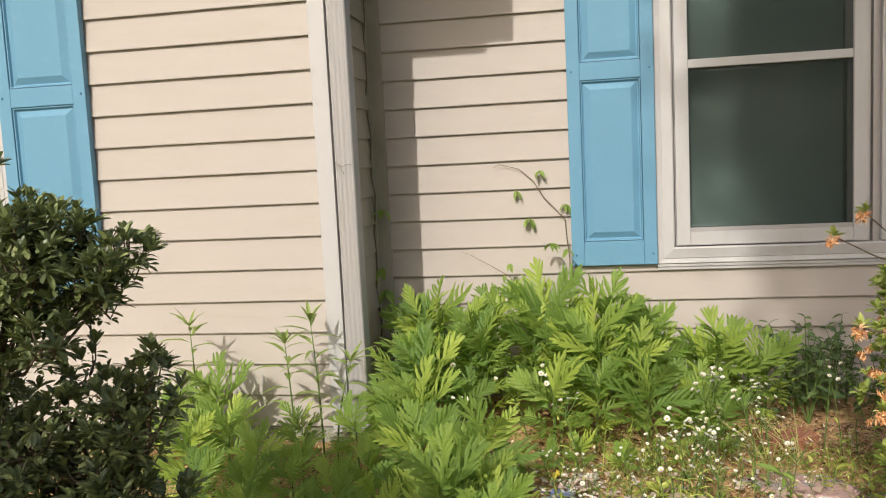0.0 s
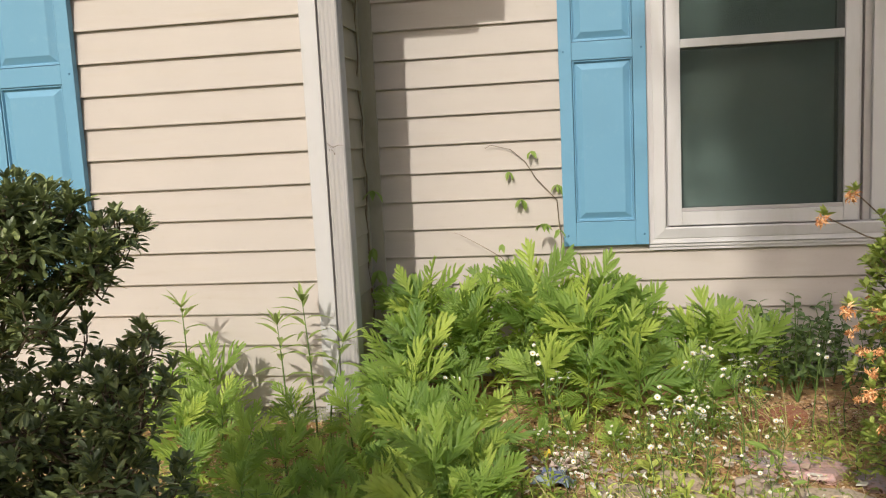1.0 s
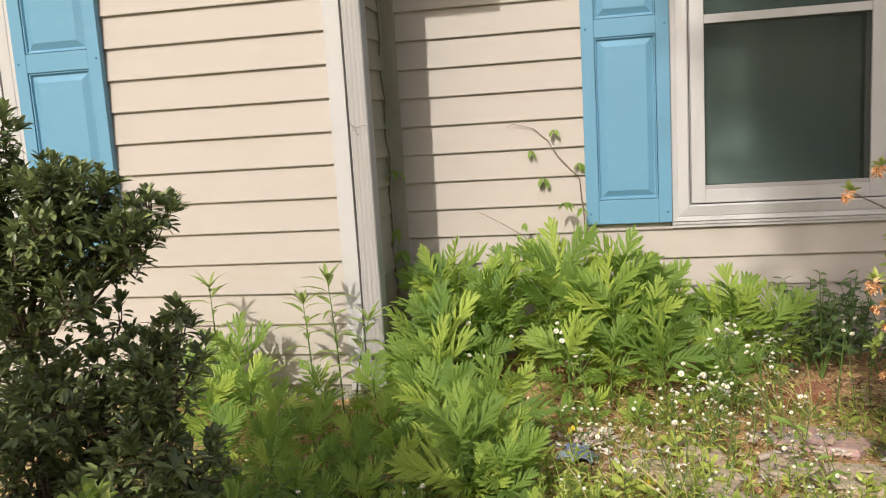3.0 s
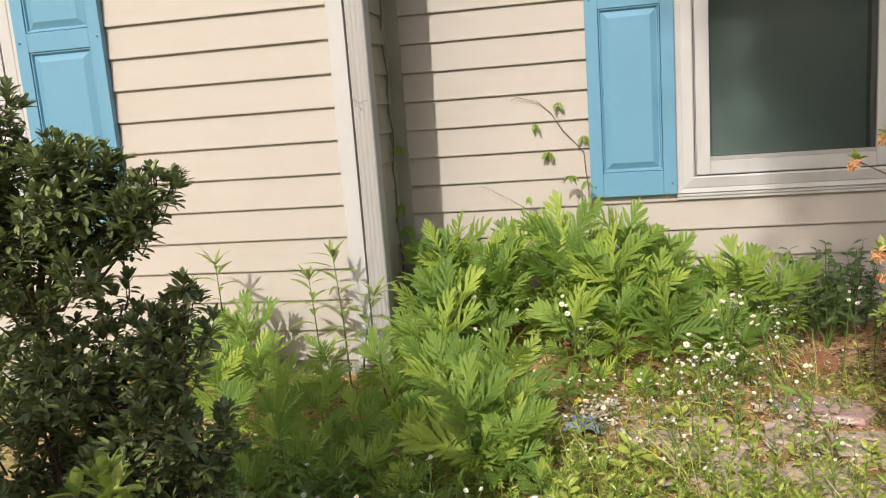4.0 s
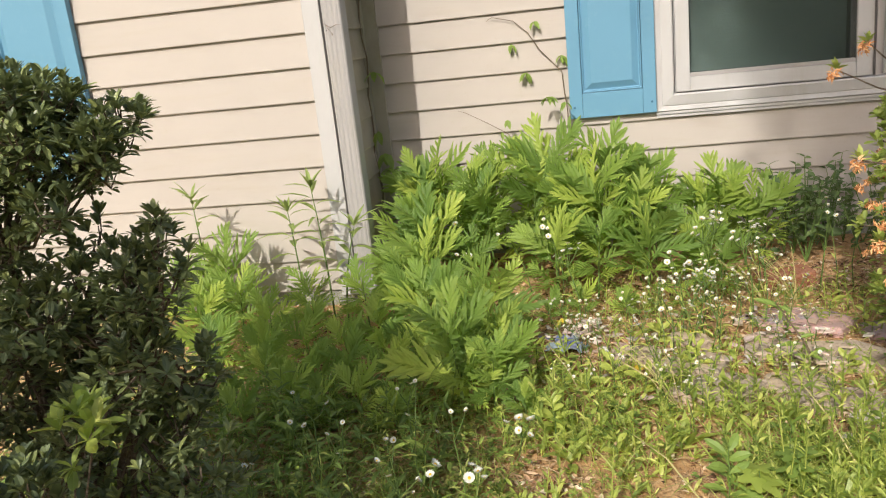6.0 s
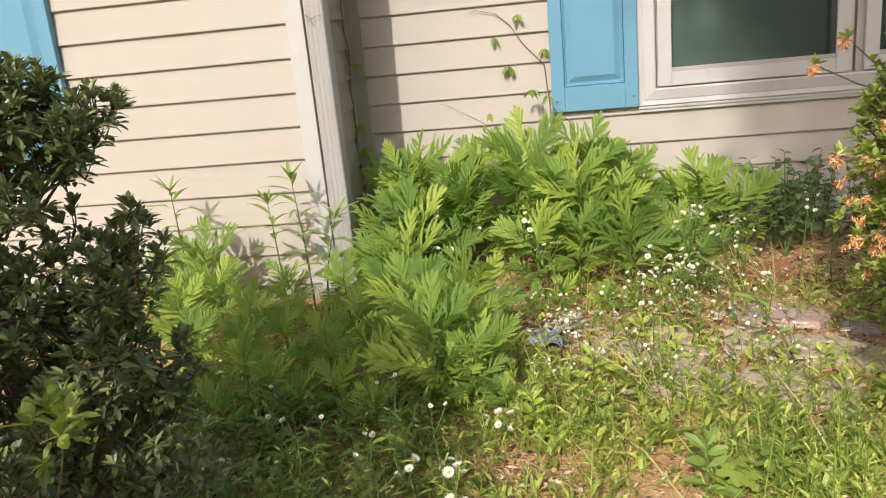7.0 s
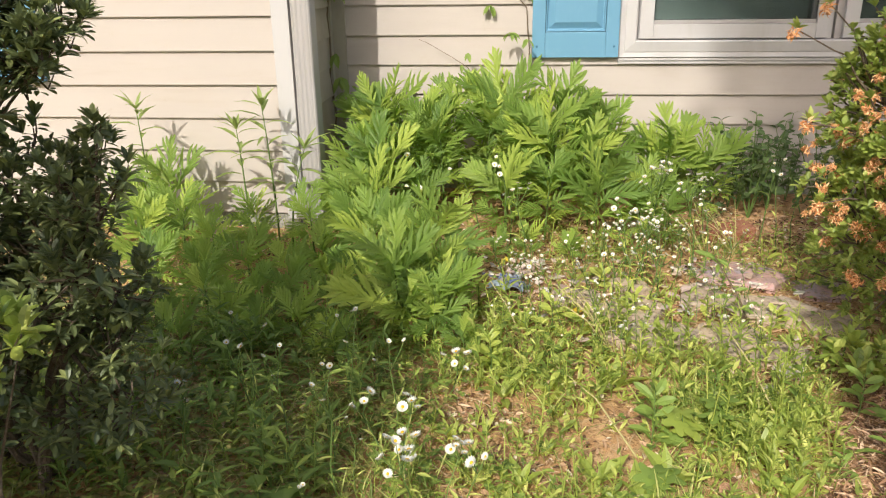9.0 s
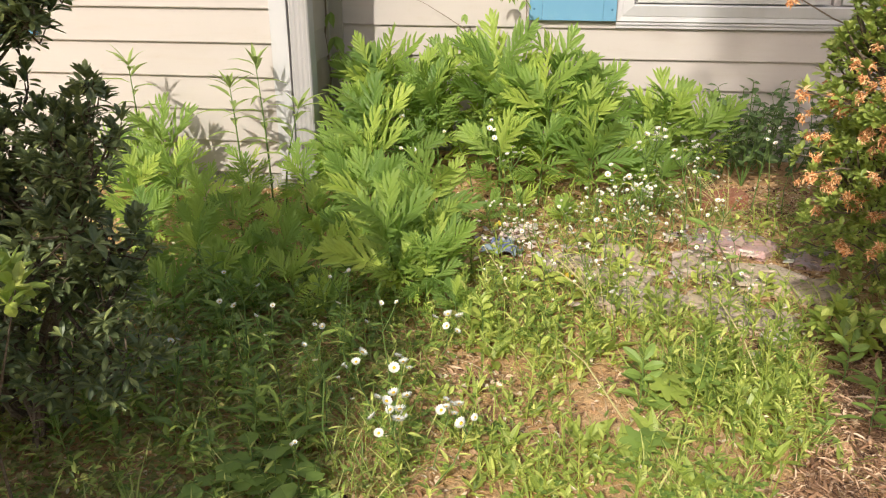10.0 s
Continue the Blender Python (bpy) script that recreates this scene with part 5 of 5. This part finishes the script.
# ---- loose things on the ground ----
for k, (x, y, rx, ry) in enumerate(((0.74, -1.00, 0.19, 0.11), (0.99, -1.10, 0.12, 0.10), (0.62, -1.22, 0.11, 0.09), (0.40, -1.34, 0.14, 0.09), (0.80, -1.30, 0.15, 0.11), (0.66, -1.46, 0.12, 0.07), (0.24, -1.26, 0.08, 0.06), (0.96, -1.38, 0.10, 0.09), (0.40, -1.16, 0.08, 0.05), (0.46, -1.50, 0.15, 0.09), (0.74, -1.58, 0.14, 0.08))):
    s = tagged(new("flagstone", flat_stone(k, rx, ry, 0.030)), "weathered pinkish flagstone sunk among the weeds" if k < 2 else "weathered tan flagstone sunk among the weeds", "stone", group="flagstones")
    if k < 2:
        s.data.materials[0] = PINK_STONE
    x, y = plot(x, y)
    s.matrix_basis = pose(x, y, rise(x, y) - 0.016 * (k < 2), (k * 37 % 5) - 2, (k * 53 % 5) - 2, k * 25 % 40 - 20)


def shards():
    """Small broken bits lying over the flagstones."""
    r = random.Random(8)
    pile = Pile()
    for i in range(150):
        x, y = plot(r.gauss(0.52, 0.26), r.gauss(-1.2, 0.15)) if i < 95 else (r.gauss(0.02, 0.07), r.gauss(-1.02, 0.06))
        w, d = r.uniform(0.005, 0.024), r.uniform(0.004, 0.012)
        z = rise(x, y) + r.uniform(0.012, 0.045)
        vs = [(-w, -d, 0), (w * r.uniform(0.5, 1), -d * 0.7, 0), (w, d * r.uniform(0.4, 1), 0), (-w * 0.6, d, 0)]
        vs = vs + [(a * 0.9, b * 0.9, 0.005) for a, b, c in vs]
        pile.add(vs, [(4, 5, 6, 7), (0, 1, 5, 4), (1, 2, 6, 5), (2, 3, 7, 6), (3, 0, 4, 7)], pose(x, y, z, r.uniform(-14, 14), r.uniform(-14, 14), r.uniform(0, 360)))
    return pile


tan = tagged(new("stone", flat_stone(31, 0.075, 0.055, 0.07)), "tan rough stone at the foot of the wall", "stone")
tan.matrix_basis = pose(-1.15, -0.83, rise(-1.15, -0.83), 6, 5, 20)


def half_brick():
    bm = boxes((-0.10, 0.10, -0.045, 0.045, 0, 0.057), bevel=0.006)
    for v in bm.verts:
        v.co += Vector([0.003 * noise.noise(v.co * 40 + Vector((k, 0, 0))) for k in range(3)])
    b = tagged(new("brick", from_bm("brick", bm, BRICK)), "old red brick lying half buried by the wall", "brick")
    b.matrix_basis = pose(0.75, -0.61, rise(0.75, -0.61) + 0.004, 3, -4, 14)


half_brick()


def crumpled(name, label, category, x, y, w, d, mat, seed):
    r = random.Random(seed)
    n = 7
    pl = Pile()
    for s in range(4):
        vs = [((i / n - 0.5) * w * (1.0 - 0.22 * s) + 0.02 * math.sin(s * 2) + r.uniform(-.01, .01), (j / n - 0.5) * d * 0.5 + (s - 1.5) * d * 0.26, 0.008 + 0.045 * abs(noise.noise((i * 0.9, j * 0.9, seed + s)))) for j in range(n) for i in range(n)]
        pl.add(vs, [(j * n + i, j * n + i + 1, (j + 1) * n + i + 1, (j + 1) * n + i) for j in range(n - 1) for i in range(n - 1)])
    o = tagged(new(name, pl.mesh(name, mat, True)), label, category)
    o.matrix_basis = pose(x, y, rise(x, y) + 0.006, 0, 0, -20)


crumpled("wrapper", "crumpled blue and teal plastic wrapper on the ground", "litter", -0.03, -1.12, 0.14, 0.10, PAINTBLUE, 3)


def scrap(label, x, y, w, d, colour, seed):
    """A curled strip of litter."""
    r = random.Random(seed)
    n = 6
    vs = [((i / n - 0.5) * w, (j - 0.5) * d + 0.15 * d * math.sin(i + seed), 0.010 + 0.012 * math.sin(i * 0.9 + seed) ** 2 + 0.004 * j) for j in (0, 1) for i in range(n + 1)]
    vs += [(a, b, c + 0.0015) for a, b, c in vs]
    k = 2 * (n + 1)
    fs = [(i, i + 1, n + 2 + i, n + 1 + i) for i in range(n)] + [(k + i, k + n + 1 + i, k + n + 2 + i, k + i + 1) for i in range(n)]
    fs += [(i, k + i, k + i + 1, i + 1) for i in range(n)]
    o = tagged(new("litter_scrap", data_of("litter_scrap", vs, fs, colour)), label, "litter", group="litter on the ground")
    o.matrix_basis = pose(x, y, rise(x, y), r.uniform(-8, 8), r.uniform(-8, 8), r.uniform(0, 180))


YELLOW, WHITISH = plain("yellow_plastic", (0.72, 0.50, 0.05), 0.4), plain("weathered_white_plastic", (0.66, 0.63, 0.60), 0.5)
LILAC = plain("faded_lilac_plastic", (0.36, 0.33, 0.45), 0.45)
for k, (label, x, y, w, d, colour) in enumerate((
        ("curled yellow plastic strip on the soil", -0.07, -0.92, 0.05, 0.014, YELLOW), ("yellow plastic scrap beside the flagstone", 0.17, -1.30, 0.045, 0.018, YELLOW), ("yellow scrap among the weeds", 0.36, -1.06, 0.05, 0.012, YELLOW),
        ("pale plastic scrap on the soil", -0.02, -1.00, 0.06, 0.02, WHITISH), ("pale plastic scrap beside the wrapper", 0.08, -1.16, 0.05, 0.022, WHITISH), ("faded lilac scrap beside the wrapper", -0.11, -1.06, 0.07, 0.02, LILAC),
        ("faded lilac scrap on the flagstones", 0.60, -1.18, 0.08, 0.025, LILAC), ("pale scrap on the flagstones", 0.50, -1.26, 0.07, 0.018, WHITISH))):
    scrap(label, x, y, w, d, colour, k)


# ---- ground cover, built as stuff ----
def stuff(name, label, category, pile, mat):
    return tagged(new(name, pile.mesh(name, mat)), label, category, kind="stuff")


def open_soil(x, y):
    """0 to 1: how bare the ground is."""
    b = 0.0
    b = max(b, 1 - math.hypot((x + 0.02) / 0.13, (y + 1.95) / 0.12) * 0.8)
    b = max(b, 1.1 - math.hypot((x - 0.05) / 0.24, (y + 1.05) / 0.26) * 0.8)
    b = max(b, 1 - math.hypot((x - 0.85) / 0.35, (y + 0.6) / 0.2) * 0.8)
    b = max(b, 1.0 - math.hypot((x - 0.64) / 0.48, (y + 1.27) / 0.36) * 0.65)
    b = max(b, 1.2 - math.hypot((x - 0.06) / 0.16, (y + 1.22) / 0.14))
    for px, py, rx, ry in ((0.02, -1.97, 0.09, 0.10), (0.05, -2.12, 0.06, 0.05), (0.37, -1.96, 0.05, 0.06), (0.21, -2.20, 0.05, 0.05), (0.65, -1.72, 0.11, 0.05), (0.42, -1.74, 0.05, 0.05), (0.48, -2.12, 0.05, 0.04)):
        b = max(b, 1.25 - 0.8 * math.hypot((x - px) / rx, (y - py) / ry))
    return max(0.0, min(1.0, b + 0.25 * noise.noise((x * 5, y * 5, 1))))


def strew(count, x0, x1, y0, y1, seed, chance):
    r = random.Random(seed)
    for i in range(count):
        x, y = r.uniform(x0, x1), r.uniform(y0, y1)
        if r.random() < chance(x, y):
            x, y = plot(x, y)
            yield r, x, y, rise(x, y)


def leafy_ok(x, y):
    thin = noise.noise((x * 4.5, y * 4.5, 12)) + 0.5 * noise.noise((x * 11, y * 11, 3))
    return (1 - 0.95 * open_soil(x, y)) * (0.15 if thin < -0.12 and x > -0.15 else 1.0)


def patch(x, y, scale, seed):
    """0 or 1: patches where a plant is common."""
    return noise.noise((x * scale, y * scale, seed)) > 0.0


def mulch_bed(x, y):
    """0 or 1: inside the mulched bed at the foot of the azalea."""
    return x > 0.66 + 0.41 * (y + 2.32) + 0.10 * noise.noise((x * 6, y * 6, 8)) and y < -1.62


grass, clover, broad, big_leaves, chips, needles, upright = Pile(), Pile(), Pile(), Pile(), Pile(), Pile(), Pile()
blades = [leaf(0.075, w, 0.4, d, 0.8) for w, d in ((0.0022, 0.2), (0.0034, 0.5), (0.0028, 0.8))]


def green_ok(x, y):
    return leafy_ok(x, y) * (0.06 if mulch_bed(x, y) else 1.0)


for r, x, y, z in strew(32000, -1.5, 1.3, -3.0, -0.6, 1, lambda x, y: green_ok(x, y) * (1.0 if patch(x, y, 2.5, 9) else 0.3) * (0.35 if x < -0.2 else 0.8)):
    a = r.uniform(0, 6.28)
    grass.add(*blades[r.randint(0, 2)], place((x, y, z), (math.sin(a), math.cos(a), r.uniform(1.0, 6)), r.uniform(0.35, 1.3), r.uniform(-1, 1)))
for r, x, y, z in strew(480, -0.5, 1.1, -2.9, -1.35, 7, lambda x, y: green_ok(x, y) * (1.0 if x > -0.05 and patch(x, y, 3.5, 6) else 0.3)):
    k = r.uniform(0.6, 1.5)
    for i in range(r.randint(6, 14)):
        a = r.uniform(0, 6.28)
        grass.add(*blades[r.randint(0, 2)], place((x + r.gauss(0, 0.012), y + r.gauss(0, 0.012), z), (math.sin(a), math.cos(a), r.uniform(1.5, 6)), k * r.uniform(0.6, 1.1), r.uniform(-1, 1)))
bl = [leaf(0.018, w, 0.25, d, 0.8) for w, d in ((0.0048, 0.3), (0.0075, 0.15), (0.0036, 0.6))]
for r, x, y, z in strew(8200, -1.3, 1.2, -2.8, -0.5, 2, lambda x, y: green_ok(x, y) * (1.0 if patch(x, y, 4, 2) else 0.35)):
    n, h = r.randint(4, 9), r.choice((0.012, 0.04, 0.08, 0.13)) * r.uniform(0.6, 1.2)
    k, kind_of = r.choice((0.6, 0.8, 1.0, 1.5)) * r.uniform(0.85, 1.15), r.choice(bl)
    for i in range(n):
        a = i * 2.4 + r.uniform(-0.4, 0.4)
        broad.add(*kind_of, place((x, y, z + 0.004 + h * i / n), (math.sin(a), math.cos(a), r.uniform(0.15, 1.3)), k * r.uniform(0.7, 1.1), r.uniform(-0.6, 0.6)))
up = [leaf(0.038, w, 0.3, d, 0.9) for w, d in ((0.008, 0.2), (0.011, 0.35))]
for r, x, y, z in strew(800, -0.15, 0.95, -2.5, -0.80, 15, lambda x, y: (0.03 if mulch_bed(x, y) else 1 - 0.9 * open_soil(x, y)) * (0.75 if math.hypot((x - 0.66) / 0.15, (y + 2.02) / 0.25) < 1 else 0.22 if patch(x, y, 5, 21) else 0.06)):
    h = r.uniform(0.05, 0.19)
    top = Vector((r.uniform(-0.2, 0.2), r.uniform(-0.2, 0.2), 1)) * h
    upright.add(*tube([(x, y, z - 0.004), Vector((x, y, z)) + top], (0.0016, 0.001), 4))
    n = int(5 + h * 50)
    for i in range(n):
        s, a = 0.1 + 0.9 * i / n, i * 2.4 + r.uniform(-0.4, 0.4)
        upright.add(*up[i % 2], place(Vector((x, y, z)) + top * s, (math.sin(a), math.cos(a), r.uniform(0.5, 2.2)), r.uniform(0.5, 1.05) * (1.15 - 0.5 * s), r.uniform(-0.6, 0.6)))
for r, x, y, z in strew(130, -0.02, 0.80, -1.95, -1.30, 35, lambda x, y: (0.8 if patch(x, y, 6, 41) else 0.12) * (1 - 0.9 * open_soil(x, y))):
    h = r.uniform(0.09, 0.24)
    top = Vector((r.uniform(-0.25, 0.25), r.uniform(-0.2, 0.2), 1)) * h
    upright.add(*tube([(x, y, z - 0.004), Vector((x, y, z)) + top], (0.0016, 0.0009), 4))
    for i in range(int(6 + h * 60)):
        s, a = 0.1 + 0.9 * i / (6 + h * 60), i * 2.4 + r.uniform(-0.4, 0.4)
        upright.add(*up[i % 2], place(Vector((x, y, z)) + top * s, (math.sin(a), math.cos(a), r.uniform(0.3, 1.8)), r.uniform(0.7, 1.4) * (1.15 - 0.5 * s), r.uniform(-0.6, 0.6)))
pl = [leaf(0.085, w, 0.2, d, 0.95) for w, d in ((0.024, 0.4), (0.032, 0.2))]
for r, x, y, z in strew(380, -0.9, 1.2, -2.9, -1.2, 6, green_ok):
    n, k = r.randint(4, 7), r.uniform(0.3, 0.65)
    for i in range(n):
        a = i * 2.4 + r.uniform(-0.4, 0.4)
        big_leaves.add(*pl[i % 2], place((x, y, z + 0.004), (math.sin(a), math.cos(a), r.uniform(0.3, 2.0)), k * r.uniform(0.7, 1.1), r.uniform(-0.5, 0.5)))
lance = Pile()
ln = [blunt_leaf(0.054, w, 0.3, d) for w, d in ((0.008, 0.15), (0.012, 0.4), (0.006, 0.6))]
for r, x, y, z in strew(2100, -0.10, 0.90, -2.45, -1.40, 45, lambda x, y: (1 - 0.95 * open_soil(x, y)) * (0.03 if mulch_bed(x, y) else 0.75 if math.hypot((x - 0.64) / 0.17, (y + 1.99) / 0.18) < 1 else 0.20 if patch(x, y, 7, 51) else 0.03)):
    k = r.uniform(0.55, 1.15)
    for i in range(r.randint(5, 9)):
        a = i * 2.4 + r.uniform(-0.5, 0.5)
        lance.add(*ln[r.randint(0, 2)], place((x + r.gauss(0, 0.006), y + r.gauss(0, 0.006), z + 0.002), (math.sin(a), math.cos(a), r.uniform(0.6, 3.2)), k * r.uniform(0.6, 1.1), r.uniform(-0.6, 0.6)))
cl = leaf(0.012, 0.011, 0.15, 0.05, 1.0)
for r, x, y, z in strew(11000, -1.5, 1.3, -3.0, -0.8, 3, lambda x, y: green_ok(x, y) * (1 if patch(x, y, 3, 5) else 0.2)):
    h = r.uniform(0.008, 0.045)
    a0 = r.uniform(0, 6)
    for i in range(3):
        a = a0 + i * 2.09
        clover.add(*cl, place((x, y, z + h), (math.sin(a), math.cos(a), r.uniform(-0.1, 0.4)), r.uniform(0.8, 1.3)))
carpet, strands = Pile(), Pile()
cp = [leaf(0.019, w, 0.2, 0.15, 1.0) for w in (0.008, 0.011)]
for r, x, y, z in strew(19000, -1.4, -0.02, -2.9, -1.5, 8, lambda x, y: 1.0 if x < -0.15 else 0.4):
    a = r.uniform(0, 6.28)
    carpet.add(*cp[r.randint(0, 1)], place((x, y, z + r.uniform(0.004, 0.045)), (math.sin(a), math.cos(a), r.uniform(-0.2, 0.6)), r.uniform(0.5, 1.15), r.uniform(-0.5, 0.5)))
sd = [leaf(0.036, w, 0.6, d, 0.9) for w, d in ((0.0035, 0.3), (0.007, 0.6), (0.0022, 0.1))]
# the full ellipse by the wall also darkens the soil in place of shade
for r, x, y, z in strew(34000, -0.3, 1.7, -2.9, -0.4, 9, lambda x, y: 1.0 if mulch_bed(x, y) else 1.0 if math.hypot((x - 1.05) / 0.42, (y + 0.52) / 0.26) < 1 else max(0.0, open_soil(x, y) - 0.1) * 0.35 + 0.015):
    a = r.uniform(0, 6.28)
    strands.add(*sd[r.randint(0, 2)], place((x, y, z + r.uniform(0.003, 0.03 if mulch_bed(x, y) else 0.016)), (math.sin(a), math.cos(a), r.uniform(-0.4, 0.5)), r.uniform(0.35, 1.05), r.uniform(-1.3, 1.3)))
for r, x, y, z in strew(26000, 0.50, 1.40, -2.9, -1.60, 10, mulch_bed):
    a = r.uniform(0, 6.28)
    strands.add(*sd[r.randint(0, 2)], place((x, y, z + r.uniform(0.004, 0.032)), (math.sin(a), math.cos(a), r.uniform(-0.5, 0.9)), r.uniform(0.3, 1.15), r.uniform(-1.4, 1.4)))
chip = leaf(0.03, 0.014, 0.3, 0.2, 0.9)
for r, x, y, z in strew(30000, -1.6, 1.6, -3.0, -0.1, 4, lambda x, y: 0.35 + 0.65 * open_soil(x, y)):
    a = r.uniform(0, 6.28)
    chips.add(*chip, place((x, y, z + r.uniform(0.003, 0.014)), (math.sin(a), math.cos(a), r.uniform(-0.3, 0.6)), r.uniform(0.25, 0.9), r.uniform(-0.7, 0.7)))
nd = ([(-0.0012, 0, 0), (0.0012, 0, 0), (0.001, 0.04, 0.006), (0.0007, 0.08, 0), (-0.0007, 0.08, 0), (-0.001, 0.04, 0.006)], [(0, 1, 2, 5), (5, 2, 3, 4)])
for r, x, y, z in strew(11000, -1.4, 1.6, -3.0, -0.2, 5, lambda x, y: 0.2 + 0.8 * open_soil(x, y)):
    a = r.uniform(0, 6.28)
    needles.add(*nd, place((x, y, z + r.uniform(0.003, 0.014)), (math.sin(a), math.cos(a), r.uniform(-0.08, 0.12)), r.uniform(0.6, 1.2)))
shade_weeds = Pile()
sw = [leaf(0.060, w, 0.3, d, 0.8) for w, d in ((0.013, 0.25), (0.017, 0.45))]
for r, x, y, z in strew(420, -1.15, -0.22, -2.45, -1.55, 25, lambda x, y: 0.75 if patch(x, y, 4, 31) else 0.3):
    h = r.uniform(0.06, 0.20)
    top = Vector((r.uniform(-0.2, 0.2), r.uniform(-0.2, 0.2), 1)) * h
    shade_weeds.add(*tube([(x, y, z - 0.004), Vector((x, y, z)) + top], (0.0018, 0.001), 4))
    for i in range(int(5 + h * 40)):
        s, a = 0.15 + 0.85 * i / (5 + h * 40), i * 2.4 + r.uniform(-0.4, 0.4)
        shade_weeds.add(*sw[i % 2], place(Vector((x, y, z)) + top * s, (math.sin(a), math.cos(a), r.uniform(0.2, 1.3)), r.uniform(0.5, 1.1) * (1.15 - 0.4 * s), r.uniform(-0.6, 0.6)))
stuff("shade_weeds", "leafy green weed stalks crowded in the shade", "weeds", shade_weeds, CLOVER)
stuff("grass", "sparse green grass blades among the weeds", "grass", grass, GRASS)
stuff("low_weeds", "low broad-leaved green weeds covering the soil", "weeds", broad, WEED)
stuff("rosette_weeds", "pale broad-leaved rosettes among the grass", "weeds", big_leaves, SPROUT)
stuff("upright_weeds", "upright leafy green weed stalks in the lawn", "weeds", upright, SPROUT)
stuff("lance_weeds", "tufts of pale yellow-green lance-shaped leaves in the lawn", "weeds", lance, LIME)
stuff("clover", "small patches of clover leaves", "clover", clover, CLOVER)
stuff("leaf_litter", "brown wood chips and dry leaf litter", "mulch", chips, MULCH)
stuff("stone_bits", "broken bits of tile and stone over the flagstones", "rubble", shards(), SHARD)
stuff("ground_leaves", "carpet of small olive-green leaves in the shade", "ground cover", carpet, CARPET)
stuff("shredded_mulch", "shredded tan and brown wood mulch", "mulch", strands, SHRED)
stuff("pine_needles", "scattered dry pine needles", "needles", needles, NEEDLE)


# ---- trees behind the camera ----
def tree(seed, h, crown_r, leaves, leaf_size, squash=0.8):
    r = random.Random(seed)
    t = tagged(new("tree"), "leafy deciduous tree with a rounded open crown", "tree", group="trees across the yard")
    wood, pile = Pile(), Pile()
    wood.add(*tube([(0, 0, -0.2), (0.05, 0.03, h * 0.35), (-0.04, 0.05, h * 0.7), (0, 0, h)], (0.16, 0.12, 0.08, 0.03), 9))
    lf = leaf(leaf_size, leaf_size * 0.55, 0.2, 0.2)
    for j in range(14):
        a = j * 2.4
        s = r.uniform(0.45, 0.95)
        e = Vector((math.sin(a) * crown_r * 0.75, math.cos(a) * crown_r * 0.75, h * s + crown_r * 0.3))
        wood.add(*tube([(0, 0, h * s * 0.8), e * 0.5 + Vector((0, 0, h * s * 0.45)), e], (0.05, 0.03, 0.012), 6))
    clumps = 90
    for c in range(clumps):
        d = Vector((r.gauss(0, 1), r.gauss(0, 1), r.gauss(0, 1))).normalized()
        k = r.uniform(0.35, 1.0)
        q = Vector((d.x * crown_r * k, d.y * crown_r * k, h + d.z * crown_r * squash * k))
        for i in range(leaves // clumps):
            o = Vector((r.gauss(0, 1), r.gauss(0, 1), r.gauss(0, 1))) * crown_r * 0.13
            pile.add(*lf, place(q + o, (r.gauss(0, 1), r.gauss(0, 1), r.gauss(-0.3, 0.7)), r.uniform(0.7, 1.2), r.uniform(-1, 1)))
    child("trunk", wood.mesh("trunk", BARK), t)
    child("crown", pile.mesh("crown", TREE_LEAF), t)
    return t


shade_tree = tree(3, 8.85, 1.75, 17000, 0.12, 0.7)
shade_tree.matrix_basis = pose(0.55, -9.0, 0.0)
copy_thing(shade_tree, pose(0.42, -9.0, 0.0, 0, 0, 70) @ Matrix.Scale(0.88, 4))
copy_thing(shade_tree, pose(0.72, -6.75, 0.0, 0, 0, 200) @ Matrix.Scale(0.80, 4))
far_tree = tree(4, 7.0, 3.6, 5200, 0.34)
far_tree.matrix_basis = pose(-16, -26, 0)
for k in range(7):
    x = -11.5 + 5.2 * k
    if abs(x + 3) > 3:
        copy_thing(far_tree, pose(x, -27 - (k * 3) % 5, 0, 0, 0, k * 50))
